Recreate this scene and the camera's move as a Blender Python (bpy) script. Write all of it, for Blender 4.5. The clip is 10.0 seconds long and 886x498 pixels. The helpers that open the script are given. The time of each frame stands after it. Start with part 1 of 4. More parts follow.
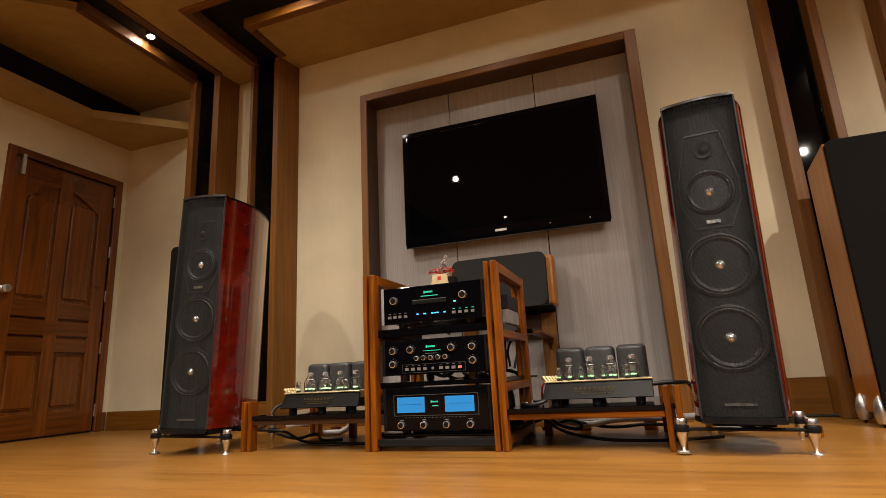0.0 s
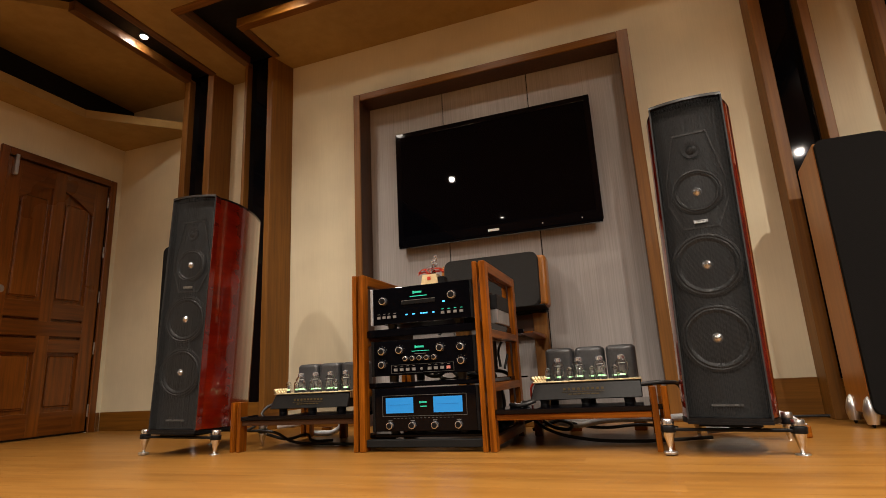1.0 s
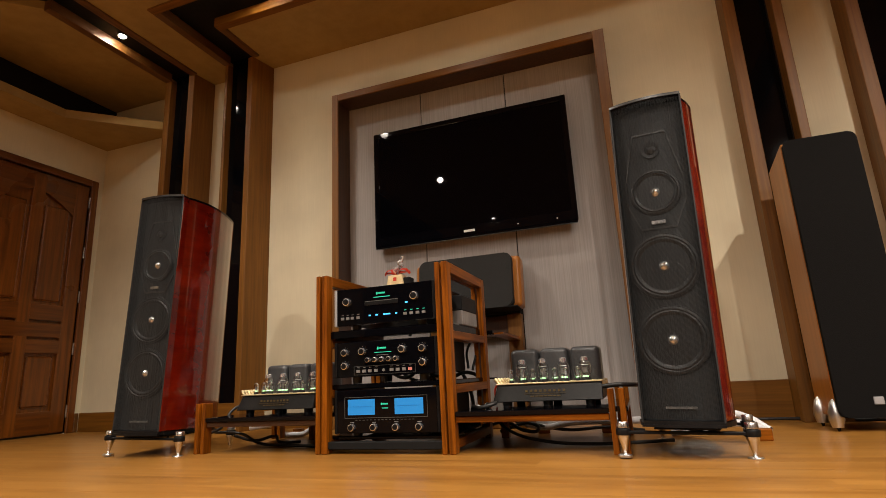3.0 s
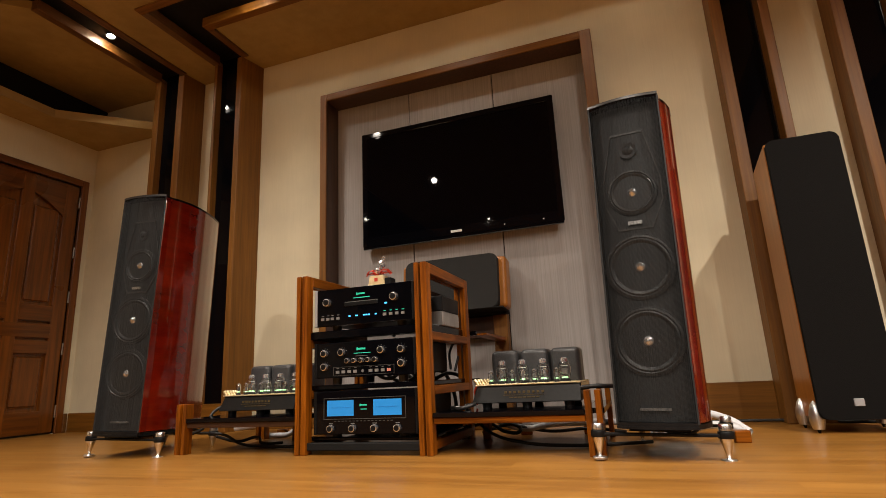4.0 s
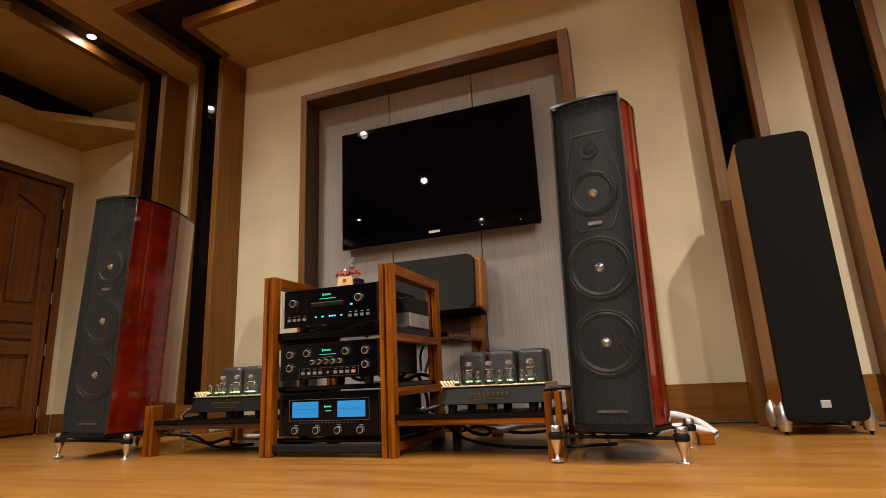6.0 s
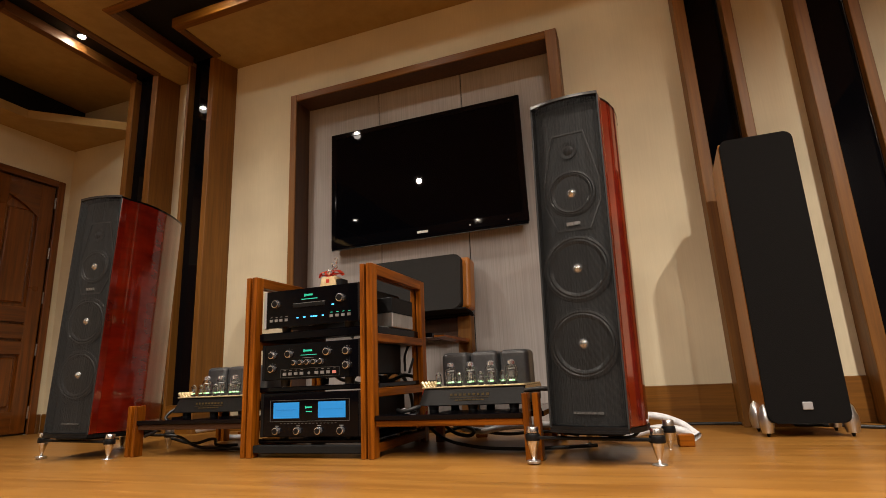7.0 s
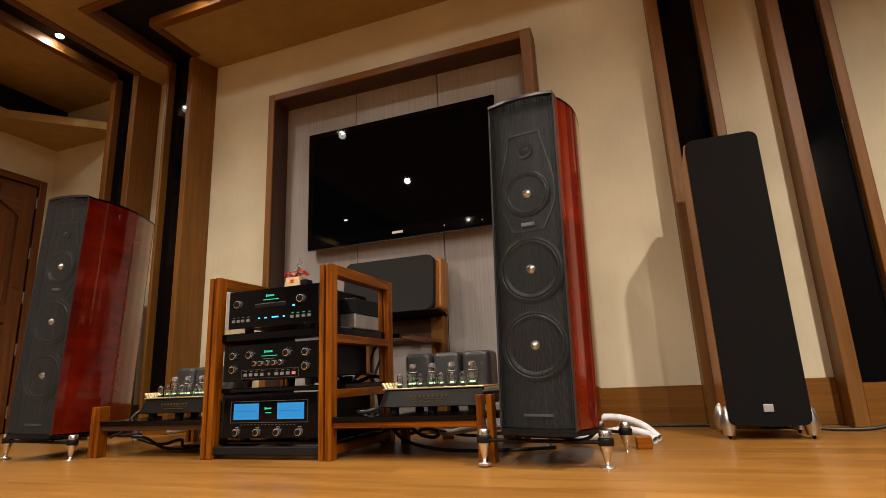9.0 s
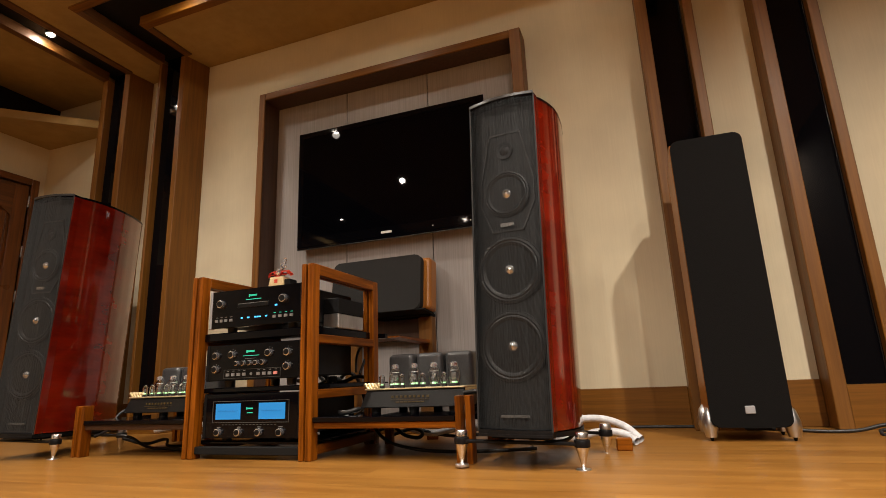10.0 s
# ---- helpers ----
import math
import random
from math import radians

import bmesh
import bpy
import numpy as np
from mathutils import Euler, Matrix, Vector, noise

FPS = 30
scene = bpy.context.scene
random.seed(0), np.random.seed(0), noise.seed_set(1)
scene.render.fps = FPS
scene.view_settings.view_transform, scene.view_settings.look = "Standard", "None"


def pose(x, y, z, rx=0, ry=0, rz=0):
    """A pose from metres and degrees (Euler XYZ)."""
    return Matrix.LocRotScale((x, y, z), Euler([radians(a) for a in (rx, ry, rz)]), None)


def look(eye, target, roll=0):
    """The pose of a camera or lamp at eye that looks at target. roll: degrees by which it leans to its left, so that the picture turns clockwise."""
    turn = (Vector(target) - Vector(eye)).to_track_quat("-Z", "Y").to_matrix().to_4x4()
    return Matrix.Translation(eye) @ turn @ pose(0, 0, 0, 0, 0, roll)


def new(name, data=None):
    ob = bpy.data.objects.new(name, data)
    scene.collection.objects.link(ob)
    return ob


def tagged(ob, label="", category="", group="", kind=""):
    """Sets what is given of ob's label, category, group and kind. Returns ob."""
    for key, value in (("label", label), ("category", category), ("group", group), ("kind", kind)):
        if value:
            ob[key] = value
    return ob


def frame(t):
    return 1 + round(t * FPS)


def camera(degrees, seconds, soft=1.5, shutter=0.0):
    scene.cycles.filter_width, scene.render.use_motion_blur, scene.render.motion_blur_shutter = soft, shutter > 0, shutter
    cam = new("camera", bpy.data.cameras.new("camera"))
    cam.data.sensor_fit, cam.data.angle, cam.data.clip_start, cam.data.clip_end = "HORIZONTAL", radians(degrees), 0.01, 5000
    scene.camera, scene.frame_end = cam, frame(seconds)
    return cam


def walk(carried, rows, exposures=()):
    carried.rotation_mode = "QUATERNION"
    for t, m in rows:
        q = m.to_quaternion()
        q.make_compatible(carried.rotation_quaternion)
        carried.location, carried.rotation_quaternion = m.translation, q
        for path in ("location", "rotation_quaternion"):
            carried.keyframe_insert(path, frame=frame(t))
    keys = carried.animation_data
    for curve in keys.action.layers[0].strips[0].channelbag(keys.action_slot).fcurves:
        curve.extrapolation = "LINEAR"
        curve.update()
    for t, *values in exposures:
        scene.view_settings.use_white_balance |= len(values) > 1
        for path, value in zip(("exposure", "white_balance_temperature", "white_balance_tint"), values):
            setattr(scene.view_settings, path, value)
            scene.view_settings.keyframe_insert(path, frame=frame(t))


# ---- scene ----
cam = camera(79.9, 10.0, soft=0.8)
PATH = [
    (0, (0.042, 0.422, 0.292), (-0.605, 2.258, 0.75), -3.0),
    (0.5, (0.057, 0.43, 0.292), (-0.588, 2.267, 0.749), -3.0),
    (1, (0.082, 0.442, 0.289), (-0.564, 2.278, 0.749), -3.0),
    (1.5, (0.114, 0.457, 0.29), (-0.532, 2.293, 0.75), -3.0),
    (2, (0.151, 0.474, 0.289), (-0.498, 2.309, 0.752), -2.9),
    (2.5, (0.184, 0.491, 0.286), (-0.463, 2.326, 0.749), -2.9),
    (4, (0.296, 0.546, 0.282), (-0.354, 2.379, 0.747), -2.8),
    (4.5, (0.331, 0.562, 0.281), (-0.321, 2.395, 0.747), -2.8),
    (5, (0.359, 0.576, 0.28), (-0.293, 2.408, 0.747), -2.7),
    (5.5, (0.393, 0.591, 0.281), (-0.262, 2.422, 0.746), -2.8),
    (7, (0.497, 0.639, 0.278), (-0.163, 2.469, 0.746), -2.7),
    (7.5, (0.535, 0.656, 0.278), (-0.126, 2.485, 0.745), -2.6),
    (8, (0.566, 0.671, 0.277), (-0.095, 2.5, 0.745), -2.6),
    (8.5, (0.602, 0.688, 0.276), (-0.061, 2.516, 0.745), -2.5),
    (9, (0.639, 0.705, 0.276), (-0.024, 2.533, 0.744), -2.6),
    (9.5, (0.677, 0.721, 0.277), (0.013, 2.549, 0.744), -2.5),
    (10, (0.703, 0.734, 0.276), (0.038, 2.561, 0.743), -2.4),
]
walk(cam, [(t, look(eye, target, roll)) for t, eye, target, roll in PATH])

# ---------- world and lamps ----------
world = bpy.data.worlds.new("world")
scene.world = world
world.use_nodes = True
world.node_tree.nodes["Background"].inputs[0].default_value = (0.02, 0.015, 0.01, 1)
world.node_tree.nodes["Background"].inputs[1].default_value = 0.15
scene.view_settings.exposure = 0.45

CEIL = 2.65
WALL = 3.53
WIDE = {(1.79, 1.56): 154, (-1.82, 0.68): 154, (2.15, -0.40): 165, (0.34, -1.35): 160, (-1.75, 2.80): 118, (0.41, 2.80): 118, (-0.67, 2.80): 118}   # beam angles unlike the rest
LAMPS = [  # x, y, z, watts
    (-1.82, 0.68, CEIL, 172), (0.12, 0.72, CEIL, 125),
    (-1.68, -1.35, CEIL, 172), (0.34, -1.35, CEIL, 440),
    (-1.88, 2.10, CEIL, 108), (1.79, 1.56, CEIL, 255),
    (-3.36, -0.46, CEIL, 62), (2.15, -0.40, CEIL, 350),
    (-2.90, 2.835, 2.70, 11),
    (-1.75, 2.80, 2.70, 19), (0.41, 2.80, 2.70, 19), (-0.67, 2.80, 2.70, 19),
]
for lx, ly, lz, watts in LAMPS:
    data = bpy.data.lights.new("downlight_beam", "SPOT")
    data.energy, data.color, data.spot_size, data.spot_blend, data.shadow_soft_size = watts, (1.0, 0.89, 0.77), radians(WIDE.get((lx, ly), 134)), 1.0, 0.035
    ob = new("downlight_beam", data)
    ob.matrix_world = pose(lx, ly, lz - 0.025 if lz < 2.68 else CEIL + 0.035)


# ---------- materials ----------
def material(name, colour, rough=0.5, metal=0.0, coat=0.0, spec=0.5):
    m = bpy.data.materials.new(name)
    m.use_nodes = True
    b = m.node_tree.nodes["Principled BSDF"]
    b.inputs["Base Color"].default_value = (*colour, 1)
    b.inputs["Roughness"].default_value = rough
    b.inputs["Metallic"].default_value = metal
    b.inputs["Coat Weight"].default_value = coat
    b.inputs["Coat Roughness"].default_value = 0.06
    b.inputs["Specular IOR Level"].default_value = spec
    return m


def nodes_of(m):
    t = m.node_tree
    return t, t.nodes, t.links, t.nodes["Principled BSDF"]


def grained(name, dark, light, scale, rough=0.5, metal=0.0, coat=0.0, bump=0.1, fine=(1, 1, 1), detail=6, low=0.35, high=0.65, vary=0.0, spec=0.5):
    """A surface whose colour runs between two tones along stretched noise, with larger blotches and fine relief."""
    m = material(name, light, rough, metal, coat, spec)
    t, n, l, b = nodes_of(m)
    co = n.new("ShaderNodeTexCoord")
    mp = n.new("ShaderNodeMapping")
    mp.inputs["Scale"].default_value = scale
    l.new(co.outputs["Object"], mp.inputs["Vector"])
    src = mp.outputs["Vector"]
    info = n.new("ShaderNodeObjectInfo")
    if vary:
        ad = n.new("ShaderNodeVectorMath")
        ad.operation = "ADD"
        mu = n.new("ShaderNodeVectorMath")
        mu.operation = "SCALE"
        cx = n.new("ShaderNodeCombineXYZ")
        for i in range(3):
            l.new(info.outputs["Random"], cx.inputs[i])
        l.new(cx.outputs[0], mu.inputs[0])
        mu.inputs["Scale"].default_value = 37.0
        l.new(src, ad.inputs[0])
        l.new(mu.outputs[0], ad.inputs[1])
        src = ad.outputs[0]
    no = n.new("ShaderNodeTexNoise")
    no.inputs["Scale"].default_value = 1.0
    no.inputs["Detail"].default_value = detail
    no.inputs["Roughness"].default_value = 0.6
    l.new(src, no.inputs["Vector"])
    ramp = n.new("ShaderNodeValToRGB")
    ramp.color_ramp.elements[0].position, ramp.color_ramp.elements[0].color = low, (*dark, 1)
    ramp.color_ramp.elements[1].position, ramp.color_ramp.elements[1].color = high, (*light, 1)
    l.new(no.outputs["Fac"], ramp.inputs["Fac"])
    big = n.new("ShaderNodeTexNoise")
    big.inputs["Scale"].default_value = 2.2
    big.inputs["Detail"].default_value = 3
    l.new(co.outputs["Object"], big.inputs["Vector"])
    mr = n.new("ShaderNodeMapRange")
    mr.inputs["From Min"].default_value, mr.inputs["From Max"].default_value = 0.3, 0.7
    mr.inputs["To Min"].default_value, mr.inputs["To Max"].default_value = 0.88, 1.08
    l.new(big.outputs["Fac"], mr.inputs["Value"])
    mix = n.new("ShaderNodeVectorMath")
    mix.operation = "SCALE"
    l.new(ramp.outputs["Color"], mix.inputs[0])
    if vary:
        vr = n.new("ShaderNodeMapRange")
        vr.inputs["To Min"].default_value, vr.inputs["To Max"].default_value = 1 - vary, 1 + vary
        l.new(info.outputs["Random"], vr.inputs["Value"])
        mm = n.new("ShaderNodeMath")
        mm.operation = "MULTIPLY"
        l.new(vr.outputs[0], mm.inputs[0])
        l.new(mr.outputs[0], mm.inputs[1])
        l.new(mm.outputs[0], mix.inputs["Scale"])
    else:
        l.new(mr.outputs[0], mix.inputs["Scale"])
    l.new(mix.outputs[0], b.inputs["Base Color"])
    rr = n.new("ShaderNodeMapRange")
    rr.inputs["To Min"].default_value, rr.inputs["To Max"].default_value = rough * 0.8, min(1, rough * 1.25)
    l.new(big.outputs["Fac"], rr.inputs["Value"])
    l.new(rr.outputs[0], b.inputs["Roughness"])
    if bump:
        bp = n.new("ShaderNodeBump")
        bp.inputs["Strength"].default_value = bump
        bp.inputs["Distance"].default_value = 0.002
        l.new(no.outputs["Fac"], bp.inputs["Height"])
        l.new(bp.outputs[0], b.inputs["Normal"])
    return m


def glowing(name, colour, strength):
    m = material(name, colour, 0.4)
    b = m.node_tree.nodes["Principled BSDF"]
    b.inputs["Emission Color"].default_value = (*colour, 1)
    b.inputs["Emission Strength"].default_value = strength
    return m


M_WALL = grained("cream_wall_fabric", (0.59, 0.525, 0.372), (0.625, 0.556, 0.396), (160, 160, 5), 0.85, bump=0.10, low=0.3, high=0.7)
M_CEIL = grained("tan_ceiling_paint", (0.290, 0.187, 0.062), (0.338, 0.222, 0.077), (9, 9, 9), 0.8, bump=0.05)
M_PANEL = grained("grey_weave_panel", (0.272, 0.250, 0.238), (0.360, 0.334, 0.321), (150, 150, 2.2), 0.7, bump=0.08, low=0.3, high=0.7)
M_UNSEEN_WALL = grained("dark_brown_unseen_wall", (0.045, 0.032, 0.022), (0.075, 0.052, 0.036), (120, 120, 4), 0.9, bump=0.2)
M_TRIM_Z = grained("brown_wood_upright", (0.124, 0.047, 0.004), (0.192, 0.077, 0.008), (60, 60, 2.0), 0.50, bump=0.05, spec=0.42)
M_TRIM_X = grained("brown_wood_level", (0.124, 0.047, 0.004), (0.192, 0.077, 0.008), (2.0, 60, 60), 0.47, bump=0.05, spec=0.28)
# inward boards are darker than the upright and level ones
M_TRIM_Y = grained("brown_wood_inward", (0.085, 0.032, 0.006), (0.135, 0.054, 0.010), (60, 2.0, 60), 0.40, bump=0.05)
# trim wood darkened so that its colour carries shade
M_SHADED_WOOD = grained("shaded_trim_wood", (0.040, 0.017, 0.009), (0.068, 0.029, 0.014), (60, 60, 2.0), 0.4, bump=0.06)
M_DARKER_X = grained("darker_rail_wood", (0.030, 0.012, 0.005), (0.058, 0.023, 0.009), (2.0, 60, 60), 0.45, bump=0.05, spec=0.25)
M_DOOR = grained("dark_red_door_wood", (0.086, 0.024, 0.0025), (0.176, 0.052, 0.005), (40, 40, 2.2), 0.28, coat=0.3, bump=0.08)
M_DOOR_X = grained("dark_red_door_rail", (0.068, 0.018, 0.002), (0.138, 0.040, 0.004), (40, 2.2, 40), 0.28, coat=0.3, bump=0.08)
M_FLOOR = grained("honey_floor_wood", (0.205, 0.086, 0.015), (0.294, 0.136, 0.027), (1.6, 20, 20), 0.33, coat=0.04, bump=0.012, vary=0.04, spec=0.30)
M_BLACKGLASS = material("black_gloss_glass", (0.002, 0.002, 0.003), 0.04, spec=0.16)
M_BEAD = material("glossy_black_bead", (0.01, 0.01, 0.01), 0.12, spec=0.8)
M_SCREEN = material("dark_screen", (0.0012, 0.0012, 0.002), 0.02, spec=0.09)
M_PLUG = material("bright_turned_steel", (0.93, 0.95, 0.97), 0.20, 0.92)
M_KNOB = material("bright_spun_steel", (0.82, 0.84, 0.88), 0.22, 0.92)
M_BADGE = material("satin_silver_badge", (0.38, 0.39, 0.41), 0.45, 0.4)
M_TOPRIM = material("polished_black_rim", (0.075, 0.075, 0.075), 0.30, 0.8)
M_RIM = material("dark_polished_rim", (0.06, 0.06, 0.06), 0.42, 0.5)
M_BLACK = grained("black_satin_metal", (0.003, 0.003, 0.0035), (0.007, 0.007, 0.0075), (40, 40, 40), 0.42, bump=0.03, spec=0.18)
M_BLACKMATT = material("matt_black", (0.006, 0.006, 0.006), 0.8, spec=0.2)
M_LACQUER = grained("red_violin_lacquer", (0.085, 0.004, 0.0015), (0.180, 0.010, 0.002), (3, 3, 11), 0.16, coat=1.0, bump=0.01, detail=5, spec=0.3)
M_LEATHER = grained("black_leather", (0.013, 0.0145, 0.0155), (0.021, 0.0225, 0.024), (90, 90, 90), 0.48, bump=0.3, spec=0.3)
M_STRING = material("black_elastic_string", (0.024, 0.027, 0.029), 0.42, spec=0.5)
M_CONE = grained("charcoal_cone", (0.008, 0.0085, 0.009), (0.016, 0.017, 0.018), (70, 70, 70), 0.40, bump=0.15, spec=0.4)
M_RUBBER = material("black_rubber", (0.015, 0.015, 0.016), 0.5, spec=0.3)
M_CHROME = grained("polished_steel", (0.68, 0.67, 0.66), (0.86, 0.85, 0.84), (40, 40, 40), 0.26, metal=1.0, bump=0.0)
M_STEEL = grained("brushed_steel", (0.60, 0.60, 0.60), (0.76, 0.76, 0.76), (60, 60, 8), 0.32, metal=1.0, bump=0.03)
M_RACK_Z = grained("amber_wood_upright", (0.095, 0.024, 0.001), (0.30, 0.086, 0.004), (55, 55, 2.6), 0.34, spec=0.16, bump=0.06, low=0.36, high=0.66)
M_RACK_Y = grained("amber_wood_inward", (0.095, 0.024, 0.001), (0.30, 0.086, 0.004), (55, 2.6, 55), 0.34, spec=0.16, bump=0.06, low=0.36, high=0.66)
M_RACK_X = grained("amber_wood_level", (0.095, 0.024, 0.001), (0.30, 0.086, 0.004), (2.6, 55, 55), 0.34, spec=0.16, bump=0.06, low=0.36, high=0.66)
M_CHERRY = grained("cherry_veneer", (0.31, 0.108, 0.013), (0.385, 0.142, 0.019), (45, 45, 2.5), 0.33, coat=0.1, bump=0.05)
M_CLOTH = grained("charcoal_grille_cloth", (0.0050, 0.0047, 0.0047), (0.0090, 0.0086, 0.0084), (300, 300, 300), 0.9, bump=0.3, detail=2, spec=0.07)
# lighter copy of the tower cloth; lamp light on the tilted front is in it
M_LITCLOTH = grained("lit_grille_cloth", (0.020, 0.0195, 0.019), (0.030, 0.029, 0.028), (300, 300, 300), 0.9, bump=0.3, detail=2, spec=0.15)
M_GREYBOX = grained("dark_grey_hammered_cover", (0.030, 0.031, 0.033), (0.046, 0.047, 0.050), (150, 150, 150), 0.34, bump=0.15)
M_GOLD = grained("brushed_gold_plate", (0.66, 0.53, 0.30), (0.82, 0.70, 0.44), (8, 120, 120), 0.38, metal=0.8, bump=0.03)
M_GLASS = material("tube_glass", (1, 1, 1), 0.0)
M_GLASS.node_tree.nodes["Principled BSDF"].inputs["Transmission Weight"].default_value = 1.0
M_GLASS.node_tree.nodes["Principled BSDF"].inputs["IOR"].default_value = 1.5
M_SMOKE = material("grey_tube_plate", (0.12, 0.12, 0.12), 0.4, 0.6)
M_WHITE = material("white_mark", (0.75, 0.75, 0.72), 0.5)
M_GREYMARK = material("grey_mark", (0.13, 0.13, 0.125), 0.5)
M_FAINT = material("faint_printed_line", (0.05, 0.052, 0.05), 0.5)
M_BUTTON = material("grey_push_button", (0.20, 0.20, 0.20), 0.4, 0.3)
M_PINK = material("rose_button", (0.55, 0.20, 0.17), 0.4)
M_CABLE_GREY = grained("pale_grey_cable", (0.58, 0.58, 0.60), (0.76, 0.76, 0.78), (30, 30, 30), 0.5, bump=0.1)
M_CABLE = material("black_cable", (0.012, 0.012, 0.012), 0.45)
M_RED = grained("red_satin_ribbon", (0.50, 0.03, 0.012), (0.70, 0.07, 0.03), (30, 30, 30), 0.35, bump=0.1)
M_CREAMBOX = grained("cream_gold_box", (0.62, 0.45, 0.22), (0.78, 0.62, 0.36), (30, 30, 30), 0.4, bump=0.02)
M_LAMP = glowing("lamp_glow", (1.0, 0.90, 0.74), 260.0)
M_METER = glowing("blue_meter_glow", (0.010, 0.17, 0.45), 0.40)
M_SCALE = glowing("dim_blue_scale", (0.006, 0.11, 0.32), 0.32)
M_GREENLED = glowing("green_letter_glow", (0.02, 0.42, 0.27), 0.36)
M_BLUELED = glowing("blue_letter_glow", (0.06, 0.45, 0.90), 0.9)
M_TUBEGLOW = glowing("green_tube_glow", (0.40, 0.90, 0.42), 0.34)


# ---------- mesh helpers ----------
def box(bm, x0, x1, y0, y1, z0, z1, bevel=0.0, segments=1):
    v = [bm.verts.new((x, y, z)) for x in (x0, x1) for y in (y0, y1) for z in (z0, z1)]
    f = [bm.faces.new([v[i] for i in q]) for q in ((0, 1, 3, 2), (4, 6, 7, 5), (0, 4, 5, 1), (2, 3, 7, 6), (0, 2, 6, 4), (1, 5, 7, 3))]
    if bevel:
        e = list({e for q in f for e in q.edges})
        bmesh.ops.bevel(bm, geom=e, offset=bevel, segments=segments, affect="EDGES", profile=0.5)


def boxed(*size, bevel=0.0, segments=1):
    bm = bmesh.new()
    box(bm, *size, bevel=bevel, segments=segments)
    return bm


def lathe(profile, steps=24, axis="z"):
    """A turned body from (radius, height) pairs, closed at both ends."""
    bm = bmesh.new()
    rings = []
    for r, h in profile:
        ring = []
        for i in range(steps):
            a = 2 * math.pi * i / steps
            p = (r * math.cos(a), r * math.sin(a), h)
            ring.append(bm.verts.new(p if axis == "z" else (p[0], -h, p[1]) if axis == "y" else (h, p[0], p[1])))
        rings.append(ring)
    for a, b in zip(rings, rings[1:]):
        for i in range(steps):
            bm.faces.new((a[i], a[(i + 1) % steps], b[(i + 1) % steps], b[i]))
    bm.faces.new(rings[0][::-1])
    bm.faces.new(rings[-1])
    return bm


def moved(bm, x=0, y=0, z=0, rx=0, ry=0, rz=0):
    bm.transform(pose(x, y, z, rx, ry, rz))
    return bm


def extruded(outline, z0, z1, bevel=0.0, segments=2):
    """An upright prism on a closed outline of (x, y)."""
    bm = bmesh.new()
    a = [bm.verts.new((x, y, z0)) for x, y in outline]
    b = [bm.verts.new((x, y, z1)) for x, y in outline]
    n = len(a)
    bm.faces.new(a[::-1])
    top = bm.faces.new(b)
    for i in range(n):
        bm.faces.new((a[i], a[(i + 1) % n], b[(i + 1) % n], b[i]))
    if bevel:
        bmesh.ops.bevel(bm, geom=list(top.edges), offset=bevel, segments=segments, affect="EDGES")
    return bm


def rounded(w, h, r, steps=5):
    """The outline of a rounded rectangle round the origin."""
    pts = []
    for cx, cy, a0 in ((w / 2 - r, h / 2 - r, 0), (-w / 2 + r, h / 2 - r, 90), (-w / 2 + r, -h / 2 + r, 180), (w / 2 - r, -h / 2 + r, 270)):
        for i in range(steps + 1):
            a = radians(a0 + 90 * i / steps)
            pts.append((cx + r * math.cos(a), cy + r * math.sin(a)))
    return pts


def domed(w, d, r, h, soft, steps=4):
    """An upright rounded box whose top edge rolls over into a flat lid."""
    bm = bmesh.new()
    rings = []
    levels = [(0.0, 0.0)] + [(h - soft + soft * math.sin(radians(90 * i / steps)), soft * (1 - math.cos(radians(90 * i / steps)))) for i in range(steps + 1)]
    for z, inset in levels:
        rings.append([bm.verts.new((x, y, z)) for x, y in rounded(w - 2 * inset, d - 2 * inset, max(0.004, r - inset * 0.6), 4)])
    n = len(rings[0])
    for a, b in zip(rings, rings[1:]):
        for i in range(n):
            bm.faces.new((a[i], a[(i + 1) % n], b[(i + 1) % n], b[i]))
    bm.faces.new(rings[0][::-1])
    bm.faces.new(rings[-1])
    return bm


def mesh_of(name, bm, mat, smooth=False):
    bmesh.ops.recalc_face_normals(bm, faces=bm.faces)
    me = bpy.data.meshes.new(name)
    bm.to_mesh(me)
    bm.free()
    me.materials.append(mat)
    if smooth:
        me.shade_smooth()
        me.set_sharp_from_angle(angle=radians(35))
    return me


def part(name, bm, mat, parent=None, label="", smooth=False):
    ob = new(name, mesh_of(name, bm, mat, smooth))
    ob.parent = parent
    return tagged(ob, label)


def thing(name, at, label, category, group=""):
    ob = new(name)
    ob.empty_display_size = 0.05
    ob.matrix_world = at
    return tagged(ob, label, category, group)


def setting(name, bm, mat, label="", category="", smooth=False):
    return tagged(part(name, bm, mat, None, "", smooth), label, category, "", "structure")


def tube_path(points, radius, name, mat, parent=None, steps=8):
    """A round cable along smooth points."""
    cu = bpy.data.curves.new(name, "CURVE")
    cu.dimensions, cu.bevel_depth, cu.bevel_resolution, cu.resolution_u = "3D", radius, 2, steps
    sp = cu.splines.new("BEZIER")
    sp.bezier_points.add(len(points) - 1)
    for b, p in zip(sp.bezier_points, points):
        b.co = p
        b.handle_left_type = b.handle_right_type = "AUTO"
    tmp = bpy.data.objects.new(name, cu)
    scene.collection.objects.link(tmp)
    me = bpy.data.meshes.new_from_object(tmp.evaluated_get(bpy.context.evaluated_depsgraph_get()))
    bpy.data.objects.remove(tmp)
    me.materials.clear()
    me.materials.append(mat)
    me.shade_smooth()
    ob = new(name, me)
    ob.parent = parent
    return ob


